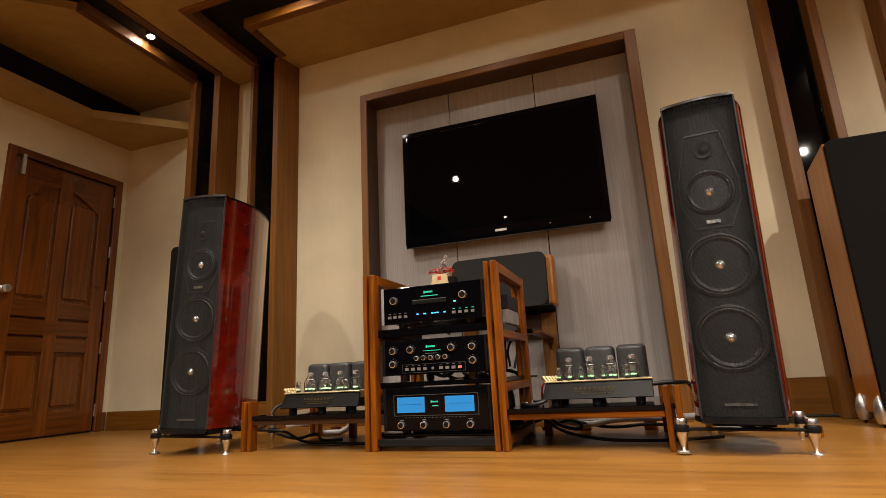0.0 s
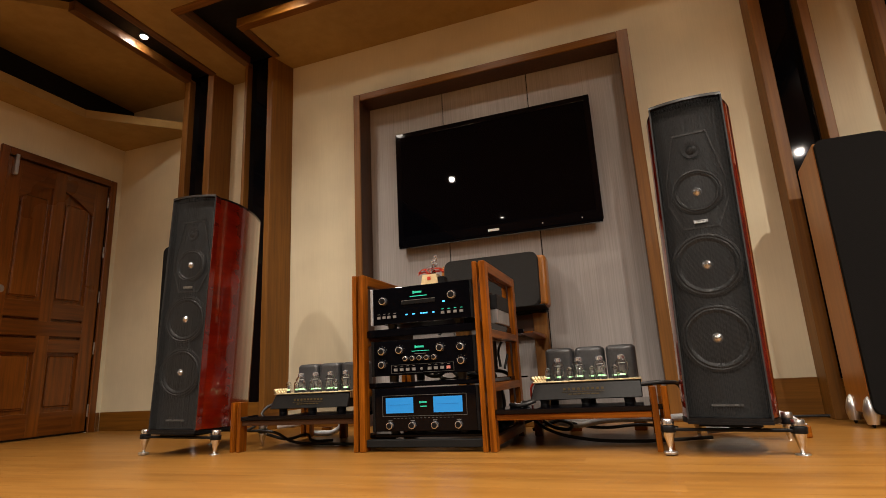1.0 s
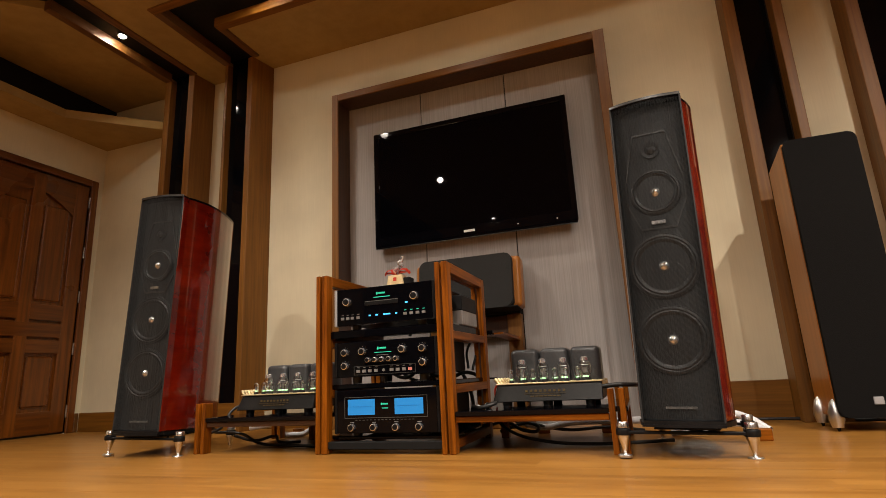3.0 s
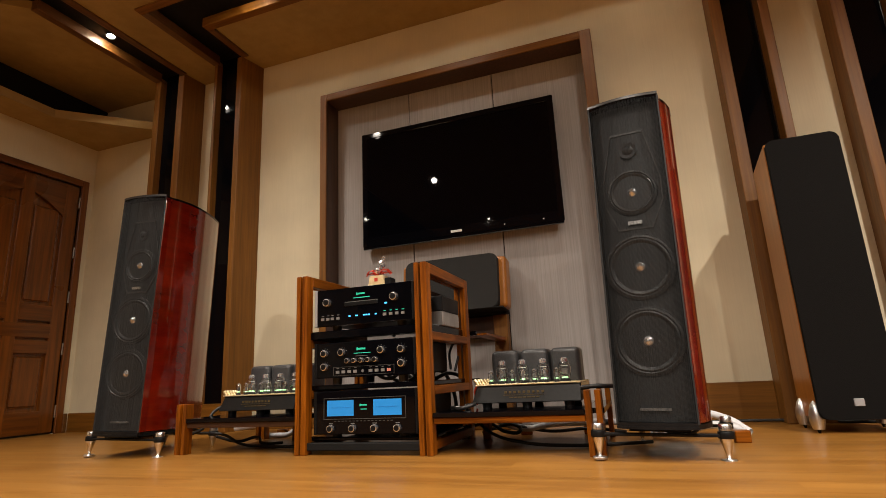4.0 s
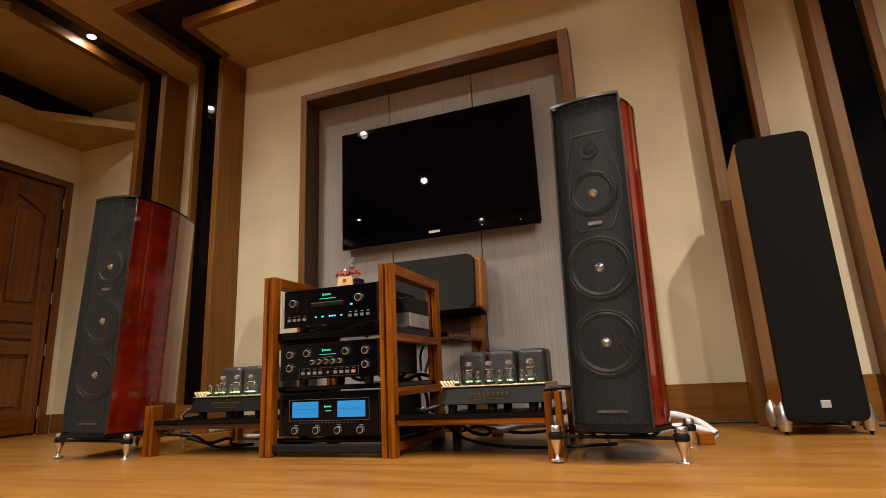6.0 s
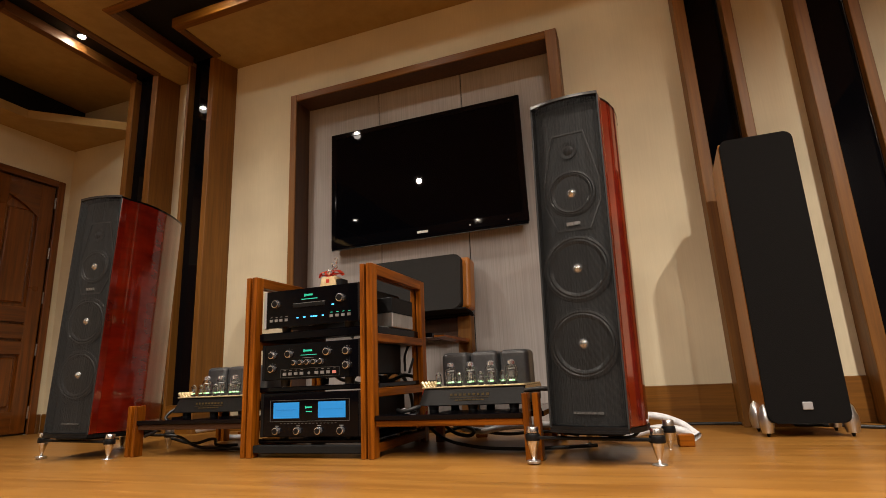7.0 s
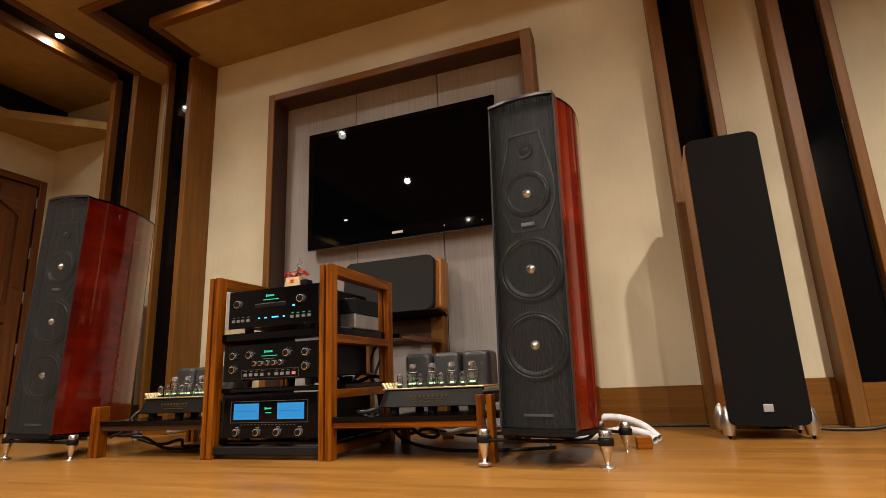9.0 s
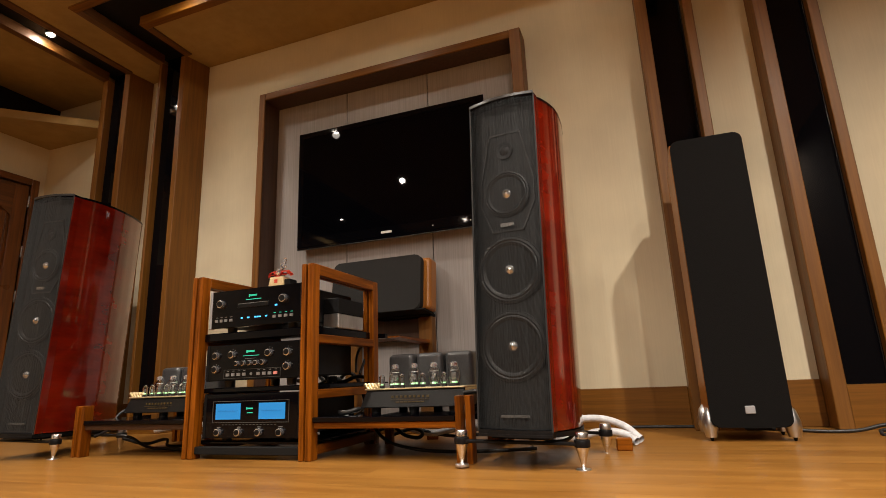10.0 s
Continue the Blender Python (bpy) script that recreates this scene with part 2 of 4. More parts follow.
# ---------- the room ----------
LEFT, RIGHT, BACK = -3.87, 2.53, -3.2
NX0, NX1, NTOP = -1.515, 0.19, 2.157   # niche opening
bm = bmesh.new()
box(bm, LEFT - 0.15, NX0 - 0.03, WALL, WALL + 0.2, 0, 2.9)
box(bm, NX1 + 0.03, RIGHT + 0.15, WALL, WALL + 0.2, 0, 2.9)
box(bm, NX0 - 0.03, NX1 + 0.03, WALL, WALL + 0.2, NTOP + 0.03, 2.9)
setting("wall_north", bm, M_WALL, "cream fabric-covered wall with a wide framed recess", "wall")
DY0, DY1, DTOP = 2.66, 3.425, 1.94      # door opening
bm = bmesh.new()
box(bm, LEFT - 0.15, LEFT, BACK, DY0, 0, 2.9)
box(bm, LEFT - 0.15, LEFT, DY1, WALL, 0, 2.9)
box(bm, LEFT - 0.15, LEFT, DY0, DY1, DTOP, 2.9)
setting("wall_west", bm, M_WALL, "cream fabric-covered side wall with a door", "wall")
# unseen walls, made dark so that they return little bounced light
setting("wall_east", boxed(RIGHT, RIGHT + 0.15, BACK, WALL, 0, 2.9), M_UNSEEN_WALL, "unseen side wall, dark brown to hold down bounced light", "wall")
setting("wall_south", boxed(LEFT - 0.15, RIGHT + 0.15, BACK - 0.15, BACK, 0, 2.9), M_UNSEEN_WALL, "unseen rear wall, dark brown to hold down bounced light", "wall")

# niche back: three tall panels
niche = setting("niche_back", boxed(NX0 - 0.027, NX1 + 0.027, 3.572, 3.62, 0, NTOP + 0.027), M_BLACKMATT, "recess lined with tall grey woven panels", "wall panel")
for x0, x1 in ((NX0 - 0.025, -0.969), (-0.965, -0.388), (-0.384, NX1 + 0.025)):
    part("panel", boxed(x0 + 0.001, x1 - 0.001, 3.558, 3.571, 0.0, NTOP + 0.025, bevel=0.0015), M_PANEL, niche)

frame_ob = setting("niche_trim", boxed(NX0 - 0.048, NX0, 3.40, 3.412, 0, NTOP + 0.05, bevel=0.003), M_TRIM_Z, "brown wooden box frame round the recess", "trim")
part("side_board", boxed(NX1, NX1 + 0.064, 3.40, 3.412, 0, NTOP + 0.05, bevel=0.003), M_TRIM_Z, frame_ob)
part("top_board", boxed(NX0 + 0.0005, NX1 - 0.0005, 3.401, 3.412, NTOP, NTOP + 0.05, bevel=0.003), M_TRIM_X, frame_ob)
part("outer_board", boxed(NX0 - 0.048, NX0 - 0.02, 3.4125, WALL, 0, NTOP + 0.05), M_TRIM_Z, frame_ob)
part("outer_board", boxed(NX1 + 0.02, NX1 + 0.064, 3.4125, WALL, 0, NTOP + 0.05), M_TRIM_Z, frame_ob)
part("outer_board", boxed(NX0 - 0.0195, NX1 + 0.0195, 3.4125, WALL, NTOP + 0.02, NTOP + 0.05), M_TRIM_X, frame_ob)
# shade inside the recess is put into the linings' darker colour
part("lining", boxed(NX0 - 0.019, NX0, 3.4125, 3.557, 0, NTOP + 0.019), M_SHADED_WOOD, frame_ob, "dark lining board with the recess shade in its colour")
part("lining", boxed(NX1, NX1 + 0.019, 3.4125, 3.557, 0, NTOP + 0.019), M_SHADED_WOOD, frame_ob, "dark lining board with the recess shade in its colour")
part("lining", boxed(NX0 + 0.0005, NX1 - 0.0005, 3.4125, 3.557, NTOP, NTOP + 0.019), M_SHADED_WOOD, frame_ob, "dark lining board with the recess shade in its colour")

# floor slab under the planks
setting("floor", boxed(LEFT - 0.15, RIGHT + 0.15, BACK, WALL + 0.2, -0.1, -0.012), M_BLACKMATT, "glossy honey-coloured wooden plank floor", "floor")

# ceiling with sunk tracks
XS = [LEFT - 0.1, -3.032, -2.725, -2.458, -2.14, 0.80, 1.118, 1.413, 1.671, RIGHT + 0.1]
YS = [BACK - 0.1, 2.65, 3.0, WALL + 0.1]
bm = bmesh.new()
for i in range(9):
    for j in range(3):
        if i in (1, 7) or (j == 1 and 3 <= i <= 5) or (j > 0 and i in (3, 5)):
            continue
        if i == 0 and j == 0:
            box(bm, XS[0], XS[1], YS[0], 2.40, CEIL + 0.12, CEIL + 0.2)
            a = [bm.verts.new((x, y, CEIL)) for x, y in ((XS[0], 1.55), (XS[1], 2.40), (XS[1], YS[1]), (XS[0], YS[1]))]
            c = [bm.verts.new((v.co.x, v.co.y, CEIL + 0.2)) for v in a]
            bm.faces.new(a)
            for k in range(4):
                bm.faces.new((a[k], a[(k + 1) % 4], c[(k + 1) % 4], c[k]))
            continue
        box(bm, XS[i], XS[i + 1], YS[j], YS[j + 1], CEIL, CEIL + 0.2)
box(bm, -2.20, XS[4], 3.335, YS[3], CEIL, CEIL + 0.2)
box(bm, -2.746, XS[2], 3.341, YS[3], CEIL + 0.001, CEIL + 0.2)
setting("ceiling", bm, M_CEIL, "tan painted ceiling with sunk lighting tracks", "ceiling")
setting("ceiling_track", boxed(LEFT - 0.1, RIGHT + 0.1, BACK - 0.1, WALL + 0.1, CEIL + 0.056, CEIL + 0.07), M_BLACK, "black sunk ceiling track", "ceiling trim")
B = 0.055
Z0, Z1 = CEIL - 0.012, CEIL + 0.055
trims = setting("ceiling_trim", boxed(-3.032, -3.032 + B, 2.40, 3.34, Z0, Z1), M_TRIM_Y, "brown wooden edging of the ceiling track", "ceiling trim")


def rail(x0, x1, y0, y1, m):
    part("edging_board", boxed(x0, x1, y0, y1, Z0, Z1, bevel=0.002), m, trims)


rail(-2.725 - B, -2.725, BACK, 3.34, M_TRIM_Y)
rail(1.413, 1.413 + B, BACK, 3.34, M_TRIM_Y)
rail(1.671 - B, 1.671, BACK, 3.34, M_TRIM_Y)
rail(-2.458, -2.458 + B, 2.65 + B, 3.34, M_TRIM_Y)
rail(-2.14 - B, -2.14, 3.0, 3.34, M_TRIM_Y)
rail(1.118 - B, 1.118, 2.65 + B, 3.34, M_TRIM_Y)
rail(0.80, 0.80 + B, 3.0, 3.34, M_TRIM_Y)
rail(-2.458, 1.118, 2.65, 2.65 + B, M_TRIM_X)
rail(-2.14 - B, 0.80 + B, 3.0 - B, 3.0, M_TRIM_X)


# wooden uprights with a black glass strip
def upright(x0, x1, name, y0=3.335, left=B, right=B, sunk=0.055, splay=0.0):
    col = setting(name, boxed(x0, x0 + left, y0, WALL, 0.0, CEIL, bevel=0.003), M_TRIM_Z, "brown wooden upright with a glossy black strip", "wall trim")
    bm = boxed(x1 - right, x1, y0, WALL, 0.0, CEIL, bevel=0.003)
    for v in bm.verts:
        if v.co.x > x1 - right / 2:
            v.co.x += splay * (v.co.y - y0) / (WALL - y0)
    part("side_board", bm, M_TRIM_Z, col)
    part("glass_strip", boxed(x0 + left, x1 - right, y0 + sunk, y0 + sunk + 0.01, 0.175, CEIL + 0.05), M_BLACKGLASS, col, "glossy black glass strip")
    part("glass_bead", boxed(x1 - right - 0.007, x1 - right, y0 + sunk - 0.007, y0 + sunk - 0.0005, 0.176, CEIL, bevel=0.002), M_BEAD, col, "glossy black bead")
    part("plinth_board", boxed(x0 + left, x1 - right, y0 + 0.002, WALL, 0.0, 0.175), M_TRIM_X, col)


upright(-3.032, -2.743, "pilaster_1", right=0.058, splay=0.022)
upright(-2.447, -2.196, "pilaster_2", left=0.024, right=0.043, splay=0.044)
upright(0.873, 1.141, "pilaster_3", y0=3.385, left=0.056, right=0.043, sunk=0.10)
upright(1.402, 1.663, "pilaster_4", y0=3.385, left=0.056, right=0.043, sunk=0.05)

# baseboards
bb = setting("baseboard", boxed(-2.152, NX0 - 0.048, WALL - 0.02, WALL, 0, 0.18, bevel=0.003), M_TRIM_X, "brown wooden baseboard", "baseboard")
for x0, x1, h in ((LEFT + 0.02, -3.032, 0.138), (-2.721, -2.447, 0.18), (NX1 + 0.064, 0.873, 0.185), (1.141, 1.402, 0.198), (1.663, RIGHT, 0.198)):
    part("board", boxed(x0, x1, WALL - 0.02, WALL, 0, h, bevel=0.003), M_TRIM_X, bb)
part("board", boxed(LEFT, LEFT + 0.02, BACK, DY0 - 0.06, 0, 0.138, bevel=0.003), M_TRIM_Y, bb)
part("board", boxed(LEFT, LEFT + 0.02, DY1 + 0.055, WALL - 0.0205, 0, 0.138, bevel=0.003), M_TRIM_Y, bb)

# corner soffit
outline = [(LEFT, BACK), (-3.60, BACK), (-3.60, 2.975), (-3.08, 3.475), (-3.08, WALL), (LEFT, WALL)]
setting("soffit", extruded(outline, 2.30, 2.365), M_CEIL, "tan dropped ceiling edge round the corner", "ceiling")
setting("soffit_cove", boxed(LEFT, -3.80, BACK, WALL, 2.366, CEIL - 0.002), M_BLACKMATT, "black cove above the dropped edge", "ceiling")

# downlights
def downlight(x, y, z):
    d = thing("downlight", pose(x, y, z), "round recessed ceiling downlight, lit warm white", "lamp", "ceiling downlights")
    part("bezel", lathe([(0.024, 0.0), (0.033, -0.002), (0.035, 0.0), (0.035, 0.01), (0.024, 0.01)], 24), M_BLACK, d, smooth=True)
    part("lens", lathe([(0.012, -0.006), (0.021, -0.0035), (0.0235, -0.001), (0.0235, 0.008)], 20), M_LAMP, d, "glowing lens")


for lx, ly, lz, watts in LAMPS:
    downlight(lx, ly, lz if lz < 2.68 else CEIL + 0.048)


# ---------- door ----------
def panel_door():
    d = tagged(new("door_1", mesh_of("door_1", boxed(LEFT - 0.07, LEFT - 0.032, DY0, DY1, 0.01, DTOP), M_DOOR)), "dark red-brown panelled wooden door, closed", "door", "", "structure")
    f = 0.055
    part("jamb", boxed(LEFT - 0.08, LEFT + 0.018, DY0 - f, DY0, 0, DTOP + f, bevel=0.004), M_DOOR, d)
    part("jamb", boxed(LEFT - 0.08, LEFT + 0.018, DY1, DY1 + f, 0, DTOP + f, bevel=0.004), M_DOOR, d)
    part("lintel", boxed(LEFT - 0.08, LEFT + 0.018, DY0, DY1, DTOP, DTOP + f, bevel=0.004), M_DOOR_X, d)
    x0, x1 = LEFT - 0.033, LEFT - 0.008
    w = DY1 - DY0
    for a, b in ((0.003, 0.11), (0.5 * w - 0.045, 0.5 * w + 0.045), (w - 0.11, w - 0.003)):
        part("stile", boxed(x0, x1, DY0 + a, DY0 + b, 0.012, DTOP - 0.003, bevel=0.004), M_DOOR, d)
    for z0, z1 in ((0.012, 0.17), (0.58, 0.68), (0.82, 0.94), (1.80, DTOP - 0.003)):
        part("rail", boxed(x0 - 0.001, x1 - 0.001, DY0 + 0.004, DY1 - 0.004, z0, z1, bevel=0.004), M_DOOR_X, d)
    # arched head over the tall panels
    bm = bmesh.new()
    n = 14
    lo, hi = [], []
    for i in range(n + 1):
        y = DY0 + 0.10 + (w - 0.20) * i / n
        drop = 0.15 * (abs(2 * i / n - 1) ** 1.6)
        lo.append(bm.verts.new((x1 - 0.002, y, 1.80 - drop)))
        hi.append(bm.verts.new((x1 - 0.002, y, 1.81)))
    for i in range(n):
        bm.faces.new((lo[i], lo[i + 1], hi[i + 1], hi[i]))
    g = bmesh.ops.extrude_face_region(bm, geom=bm.faces[:])
    bmesh.ops.translate(bm, verts=[v for v in g["geom"] if isinstance(v, bmesh.types.BMVert)], vec=(-0.024, 0, 0))
    part("arched_rail", bm, M_DOOR_X, d)
    for a, b in ((0.13, 0.5 * w - 0.065), (0.5 * w + 0.065, w - 0.13)):
        for z0, z1 in ((0.20, 0.56), (0.965, 1.70)):
            part("raised_panel", boxed(x0 - 0.002, x0 + 0.013, DY0 + a, DY0 + b, z0, z1, bevel=0.012), M_DOOR, d)
    part("lock_panel", boxed(x0, x1 + 0.001, DY0 + 0.10, DY1 - 0.10, 0.695, 0.805, bevel=0.006), M_DOOR_X, d)
    for z in (0.16, 0.62, 1.02, 1.38, 1.80):
        part("hinge", moved(lathe([(0.006, -0.045), (0.006, 0.045)], 10), LEFT + 0.004, DY1 - 0.004, z), M_STEEL, d, smooth=True)
    part("knob", moved(lathe([(0.026, 0), (0.026, 0.006), (0.010, 0.012), (0.012, 0.03), (0.026, 0.042), (0.028, 0.055), (0.018, 0.066)], 18, "x"), LEFT - 0.008, DY0 + 0.035, 0.99), M_STEEL, d, "round steel knob", True)
    part("lock_cylinder", moved(lathe([(0.02, 0), (0.018, 0.012)], 16, "x"), LEFT - 0.008, DY0 + 0.035, 0.66), M_STEEL, d, smooth=True)
    part("bolt", boxed(LEFT - 0.006, LEFT + 0.03, DY0 + 0.035, DY0 + 0.06, 1.80, 1.95, bevel=0.004), M_STEEL, d, "steel door bolt")


panel_door()


# ---------- television ----------
def television():
    x0, x1, z0, z1 = -1.294, -0.010, 1.105, 1.892
    w, h = x1 - x0, z1 - z0
    tv = thing("television", pose((x0 + x1) / 2, 3.492, (z0 + z1) / 2), "large flat black glossy television, switched off, on a wall mount", "television")
    part("back_shell", boxed(-w / 2 + 0.01, w / 2 - 0.01, 0.012, 0.045, -h / 2 + 0.03, h / 2 - 0.01, bevel=0.012), M_BLACK, tv)
    fr = boxed(-w / 2, w / 2, 0.001, 0.014, h / 2 - 0.035, h / 2, bevel=0.003)
    box(fr, -w / 2, -w / 2 + 0.035, 0.0, 0.014, -h / 2, h / 2, bevel=0.003)
    box(fr, w / 2 - 0.035, w / 2, 0.0, 0.014, -h / 2, h / 2, bevel=0.003)
    box(fr, -w / 2, w / 2, 0.001, 0.014, -h / 2, -h / 2 + 0.06, bevel=0.003)
    part("bezel", fr, M_BLACKGLASS, tv, "glossy black bezel")
    part("screen", boxed(-w / 2 + 0.034, w / 2 - 0.034, 0.004, 0.012, -h / 2 + 0.059, h / 2 - 0.034), M_SCREEN, tv, "dark reflecting screen")
    part("lower_lip", boxed(-w / 2 + 0.004, w / 2 - 0.004, -0.002, 0.010, -h / 2 - 0.014, -h / 2 - 0.0005, bevel=0.002), M_BLACKGLASS, tv, "thin glossy lower lip")
    part("lip_edge", boxed(-w / 2 + 0.006, w / 2 - 0.006, -0.003, 0.008, -h / 2 - 0.0175, -h / 2 - 0.0145), M_TOPRIM, tv, "thin silvery edge")
    part("maker_mark", boxed(-0.04, 0.03, -0.003, 0.002, -h / 2 + 0.018, -h / 2 + 0.032), M_WHITE, tv, "white bar")
    part("wall_mount", boxed(-0.25, 0.25, 0.044, 0.065, -0.2, 0.2), M_BLACK, tv)
    for dx in (0.12, 0.35):
        part("indicator", boxed(w / 2 - dx, w / 2 - dx + 0.006, -0.002, 0.002, -h / 2 + 0.022, -h / 2 + 0.028), M_WHITE, tv)


television()


# ---------- loudspeakers ----------
def lute_outline(wf, wm, depth, front_bow=0.018):
    """Half-elliptic lute plan: front width wf, widest wm, closing towards the back."""
    pts = []
    for i in range(9):
        u = -1 + 2 * i / 8
        pts.append((u * wf / 2, -front_bow * (1 - u * u)))
    side = []
    knots = ((0.0, 0.5), (0.10, 0.572), (0.22, 0.618), (0.35, 0.615), (0.5, 0.575), (0.65, 0.505), (0.80, 0.405), (0.92, 0.30), (1.0, 0.15))
    for i in range(1, 27):
        s = i / 26
        for (a, ha), (c, hc) in zip(knots, knots[1:]):
            if a <= s <= c:
                k = (s - a) / (c - a)
                side.append((wm * (ha + (hc - ha) * k), depth * s))
                break
    pts += side
    pts += [(-x, y) for x, y in reversed(side)]
    return pts


def driver(parent, name, z, r, plug):
    unit = part(name, moved(lathe([(r * 1.10, 0.0), (r * 1.10, 0.003), (r * 1.02, 0.0045), (r * 0.98, 0.002), (r * 0.93, 0.0045), (r * 0.86, 0.003), (r * 0.82, 0.000), (r * 0.30, -0.022), (r * 0.2, -0.023)], 36, "y"), 0, -0.0195, z), M_CONE, parent, "dark ribbed cone", True)
    if plug:
        part("trim_ring", moved(lathe([(r * 1.135, 0.0), (r * 1.135, 0.002), (r * 1.12, 0.003), (r * 1.10, 0.002), (r * 1.10, 0.0)], 40, "y"), 0, -0.0175, z), M_RUBBER, unit, smooth=True)
        part("phase_plug", moved(lathe([(0.0165, -0.022), (0.0168, 0.000), (0.0160, 0.002), (0.0085, 0.009), (0.0070, 0.0095), (0.0010, 0.0145)], 20, "y"), 0, -0.0195, z), M_PLUG, unit, "bullet-shaped polished plug", True)
    return unit


def lute_speaker(at, label, stand):
    sp = thing("floor_speaker", at, label, "loudspeaker", "tall main speakers")
    zb, zt, wf, depth = 0.106, 1.187, 0.232, 0.47
    lip = 0.038   # how far the grille stands before the baffle
    out = lute_outline(wf, wf, depth)
    cab = part("cabinet", extruded([(x, y + 0.0015) for x, y in out], zb + 0.004, zt - 0.004), M_LACQUER, sp, "glossy dark red lacquered wood cabinet", True)
    front = [(x, y) for x, y in out[:9]]
    part("front_baffle", extruded([(x * 1.01, y) for x, y in front] + [(wf / 2 * 1.01, 0.002), (-wf / 2 * 1.01, 0.002)], zb, zt), M_LEATHER, sp, "black leather front", True)
    hood = [(x, y - lip) for x, y in front] + [(wf / 2, 0.0), (-wf / 2, 0.0)]
    part("top_plate", extruded([(x * 1.004, y * 1.003 + 0.002) for x, y in out], zt - 0.003, zt + 0.006, bevel=0.003), M_BLACKGLASS, sp, "glossy black top plate", True)
    part("top_hood", extruded(hood, zt - 0.010, zt + 0.0055), M_BLACKGLASS, sp, "glossy black top edge", True)
    part("bottom_plate", extruded([(x * 1.01, y * 1.01 - 0.002) for x, y in out], zb - 0.014, zb), M_BLACK, sp)
    part("bottom_hood", extruded(hood, zb - 0.012, zb + 0.006), M_BLACK, sp, smooth=True)
    for name, z0, z1 in (("top_rim", zt - 0.002, zt + 0.0075), ("bottom_rim", zb - 0.013, zb - 0.005)):
        metal = M_TOPRIM if name == "top_rim" else M_BLACK
        part(name, extruded([(x * 1.015, y - lip - 0.003) for x, y in front] + [(x * 1.0, y - lip + 0.004) for x, y in reversed(front)], z0, z1), metal, sp, "thin dark rim", True)
    for s in (-1, 1):
        part("cheek", boxed(s * wf / 2 - 0.0015, s * wf / 2 + 0.0035, -lip + 0.004, 0.003, zb + 0.002, zt - 0.004, bevel=0.002), M_LACQUER, sp, "glossy dark red side edge")
        part("grille_wall", boxed(s * wf / 2 - (0.005 if s > 0 else -0.002), s * wf / 2 - (0.002 if s > 0 else -0.005), -lip + 0.004, 0.0, zb + 0.007, zt - 0.011), M_BLACKMATT, sp)
    driver(sp, "woofer", 0.357, 0.098, True)
    driver(sp, "woofer", 0.598, 0.098, True)
    driver(sp, "midrange", 0.855, 0.072, True)
    part("tweeter", moved(lathe([(0.030, 0.0), (0.030, 0.006), (0.018, 0.004), (0.014, 0.008), (0.006, 0.013)], 24, "y"), 0, -0.0195, 1.008), M_RUBBER, sp, "small dome", True)
    # faceted plate round the upper drivers
    rim = [(-0.055, 1.075), (0.055, 1.075), (0.095, 0.90), (0.095, 0.82), (0.055, 0.725), (-0.055, 0.725), (-0.095, 0.82), (-0.095, 0.90)]
    bm = bmesh.new()
    loops = []
    for k, proud in ((1.0, -0.012), (1.0, -0.0245), (0.965, -0.0245), (0.965, -0.012)):
        loops.append([bm.verts.new((x * k, proud + 0.018 * (x * k / (wf / 2)) ** 2, 0.9 + (z - 0.9) * k)) for x, z in rim])
    for a, c in zip(loops, loops[1:] + loops[:1]):
        for q in range(8):
            bm.faces.new((a[q], a[(q + 1) % 8], c[(q + 1) % 8], c[q]))
    part("tweeter_plate", bm, M_RIM, sp, "faceted dark surround")
    part("maker_mark", boxed(-0.022, 0.022, -0.0265, -0.018, 0.742, 0.753), M_STEEL, sp, "small silver bar")
    part("lower_mark", boxed(-0.045, 0.045, -0.0265, -0.018, 0.146, 0.153), M_GREYMARK, sp, "small grey bar")
    # upright elastic strings of the grille
    bm = bmesh.new()
    count = 90
    rnd = random.Random(4)
    for i in range(count):
        u = -1 + 2 * (i + 0.5) / count
        x, y = u * (wf / 2 - 0.004), -0.018 * (1 - u * u) - lip
        r = 0.0005
        dx = rnd.uniform(-0.0005, 0.0005)
        r *= rnd.choice((0.7, 1.0, 1.0, 1.25))
        ring = [[bm.verts.new((x + dx * (k - 1) + r * math.cos(a), y + r * math.sin(a), z)) for a in (0.5, 2.6, 4.7)] for k, z in enumerate((zb + 0.01, 0.65, zt - 0.004))]
        for a, b in zip(ring, ring[1:]):
            for j in range(3):
                bm.faces.new((a[j], a[(j + 1) % 3], b[(j + 1) % 3], b[j]))
    g = part("string_grille", bm, M_STRING, sp, "upright black elastic strings")
    g["kind"] = "stuff"
    for s in (-1, 1):
        part("grille_edge", boxed(s * wf / 2 - 0.003, s * wf / 2 + 0.003, -lip - 0.001, -lip + 0.0035, zb, zt, bevel=0.001), M_LEATHER, sp)
    # outrigger stand, square to the room
    inv = at.inverted()
    feet = [inv @ Vector((fx, fy, 0)) for fx, fy in stand]
    for p, q in ((feet[0], feet[1]), (feet[2], feet[3])):
        d = q - p
        part("stand_bar", moved(boxed(0, d.length, -0.014, 0.014, 0.070, 0.079, bevel=0.002), p.x, p.y, 0, 0, 0, math.degrees(math.atan2(d.y, d.x))), M_BLACK, sp)
    part("stand_plate", boxed(-0.09, 0.09, 0.0, 0.40, 0.0825, 0.0885, bevel=0.002), M_BLACK, sp)
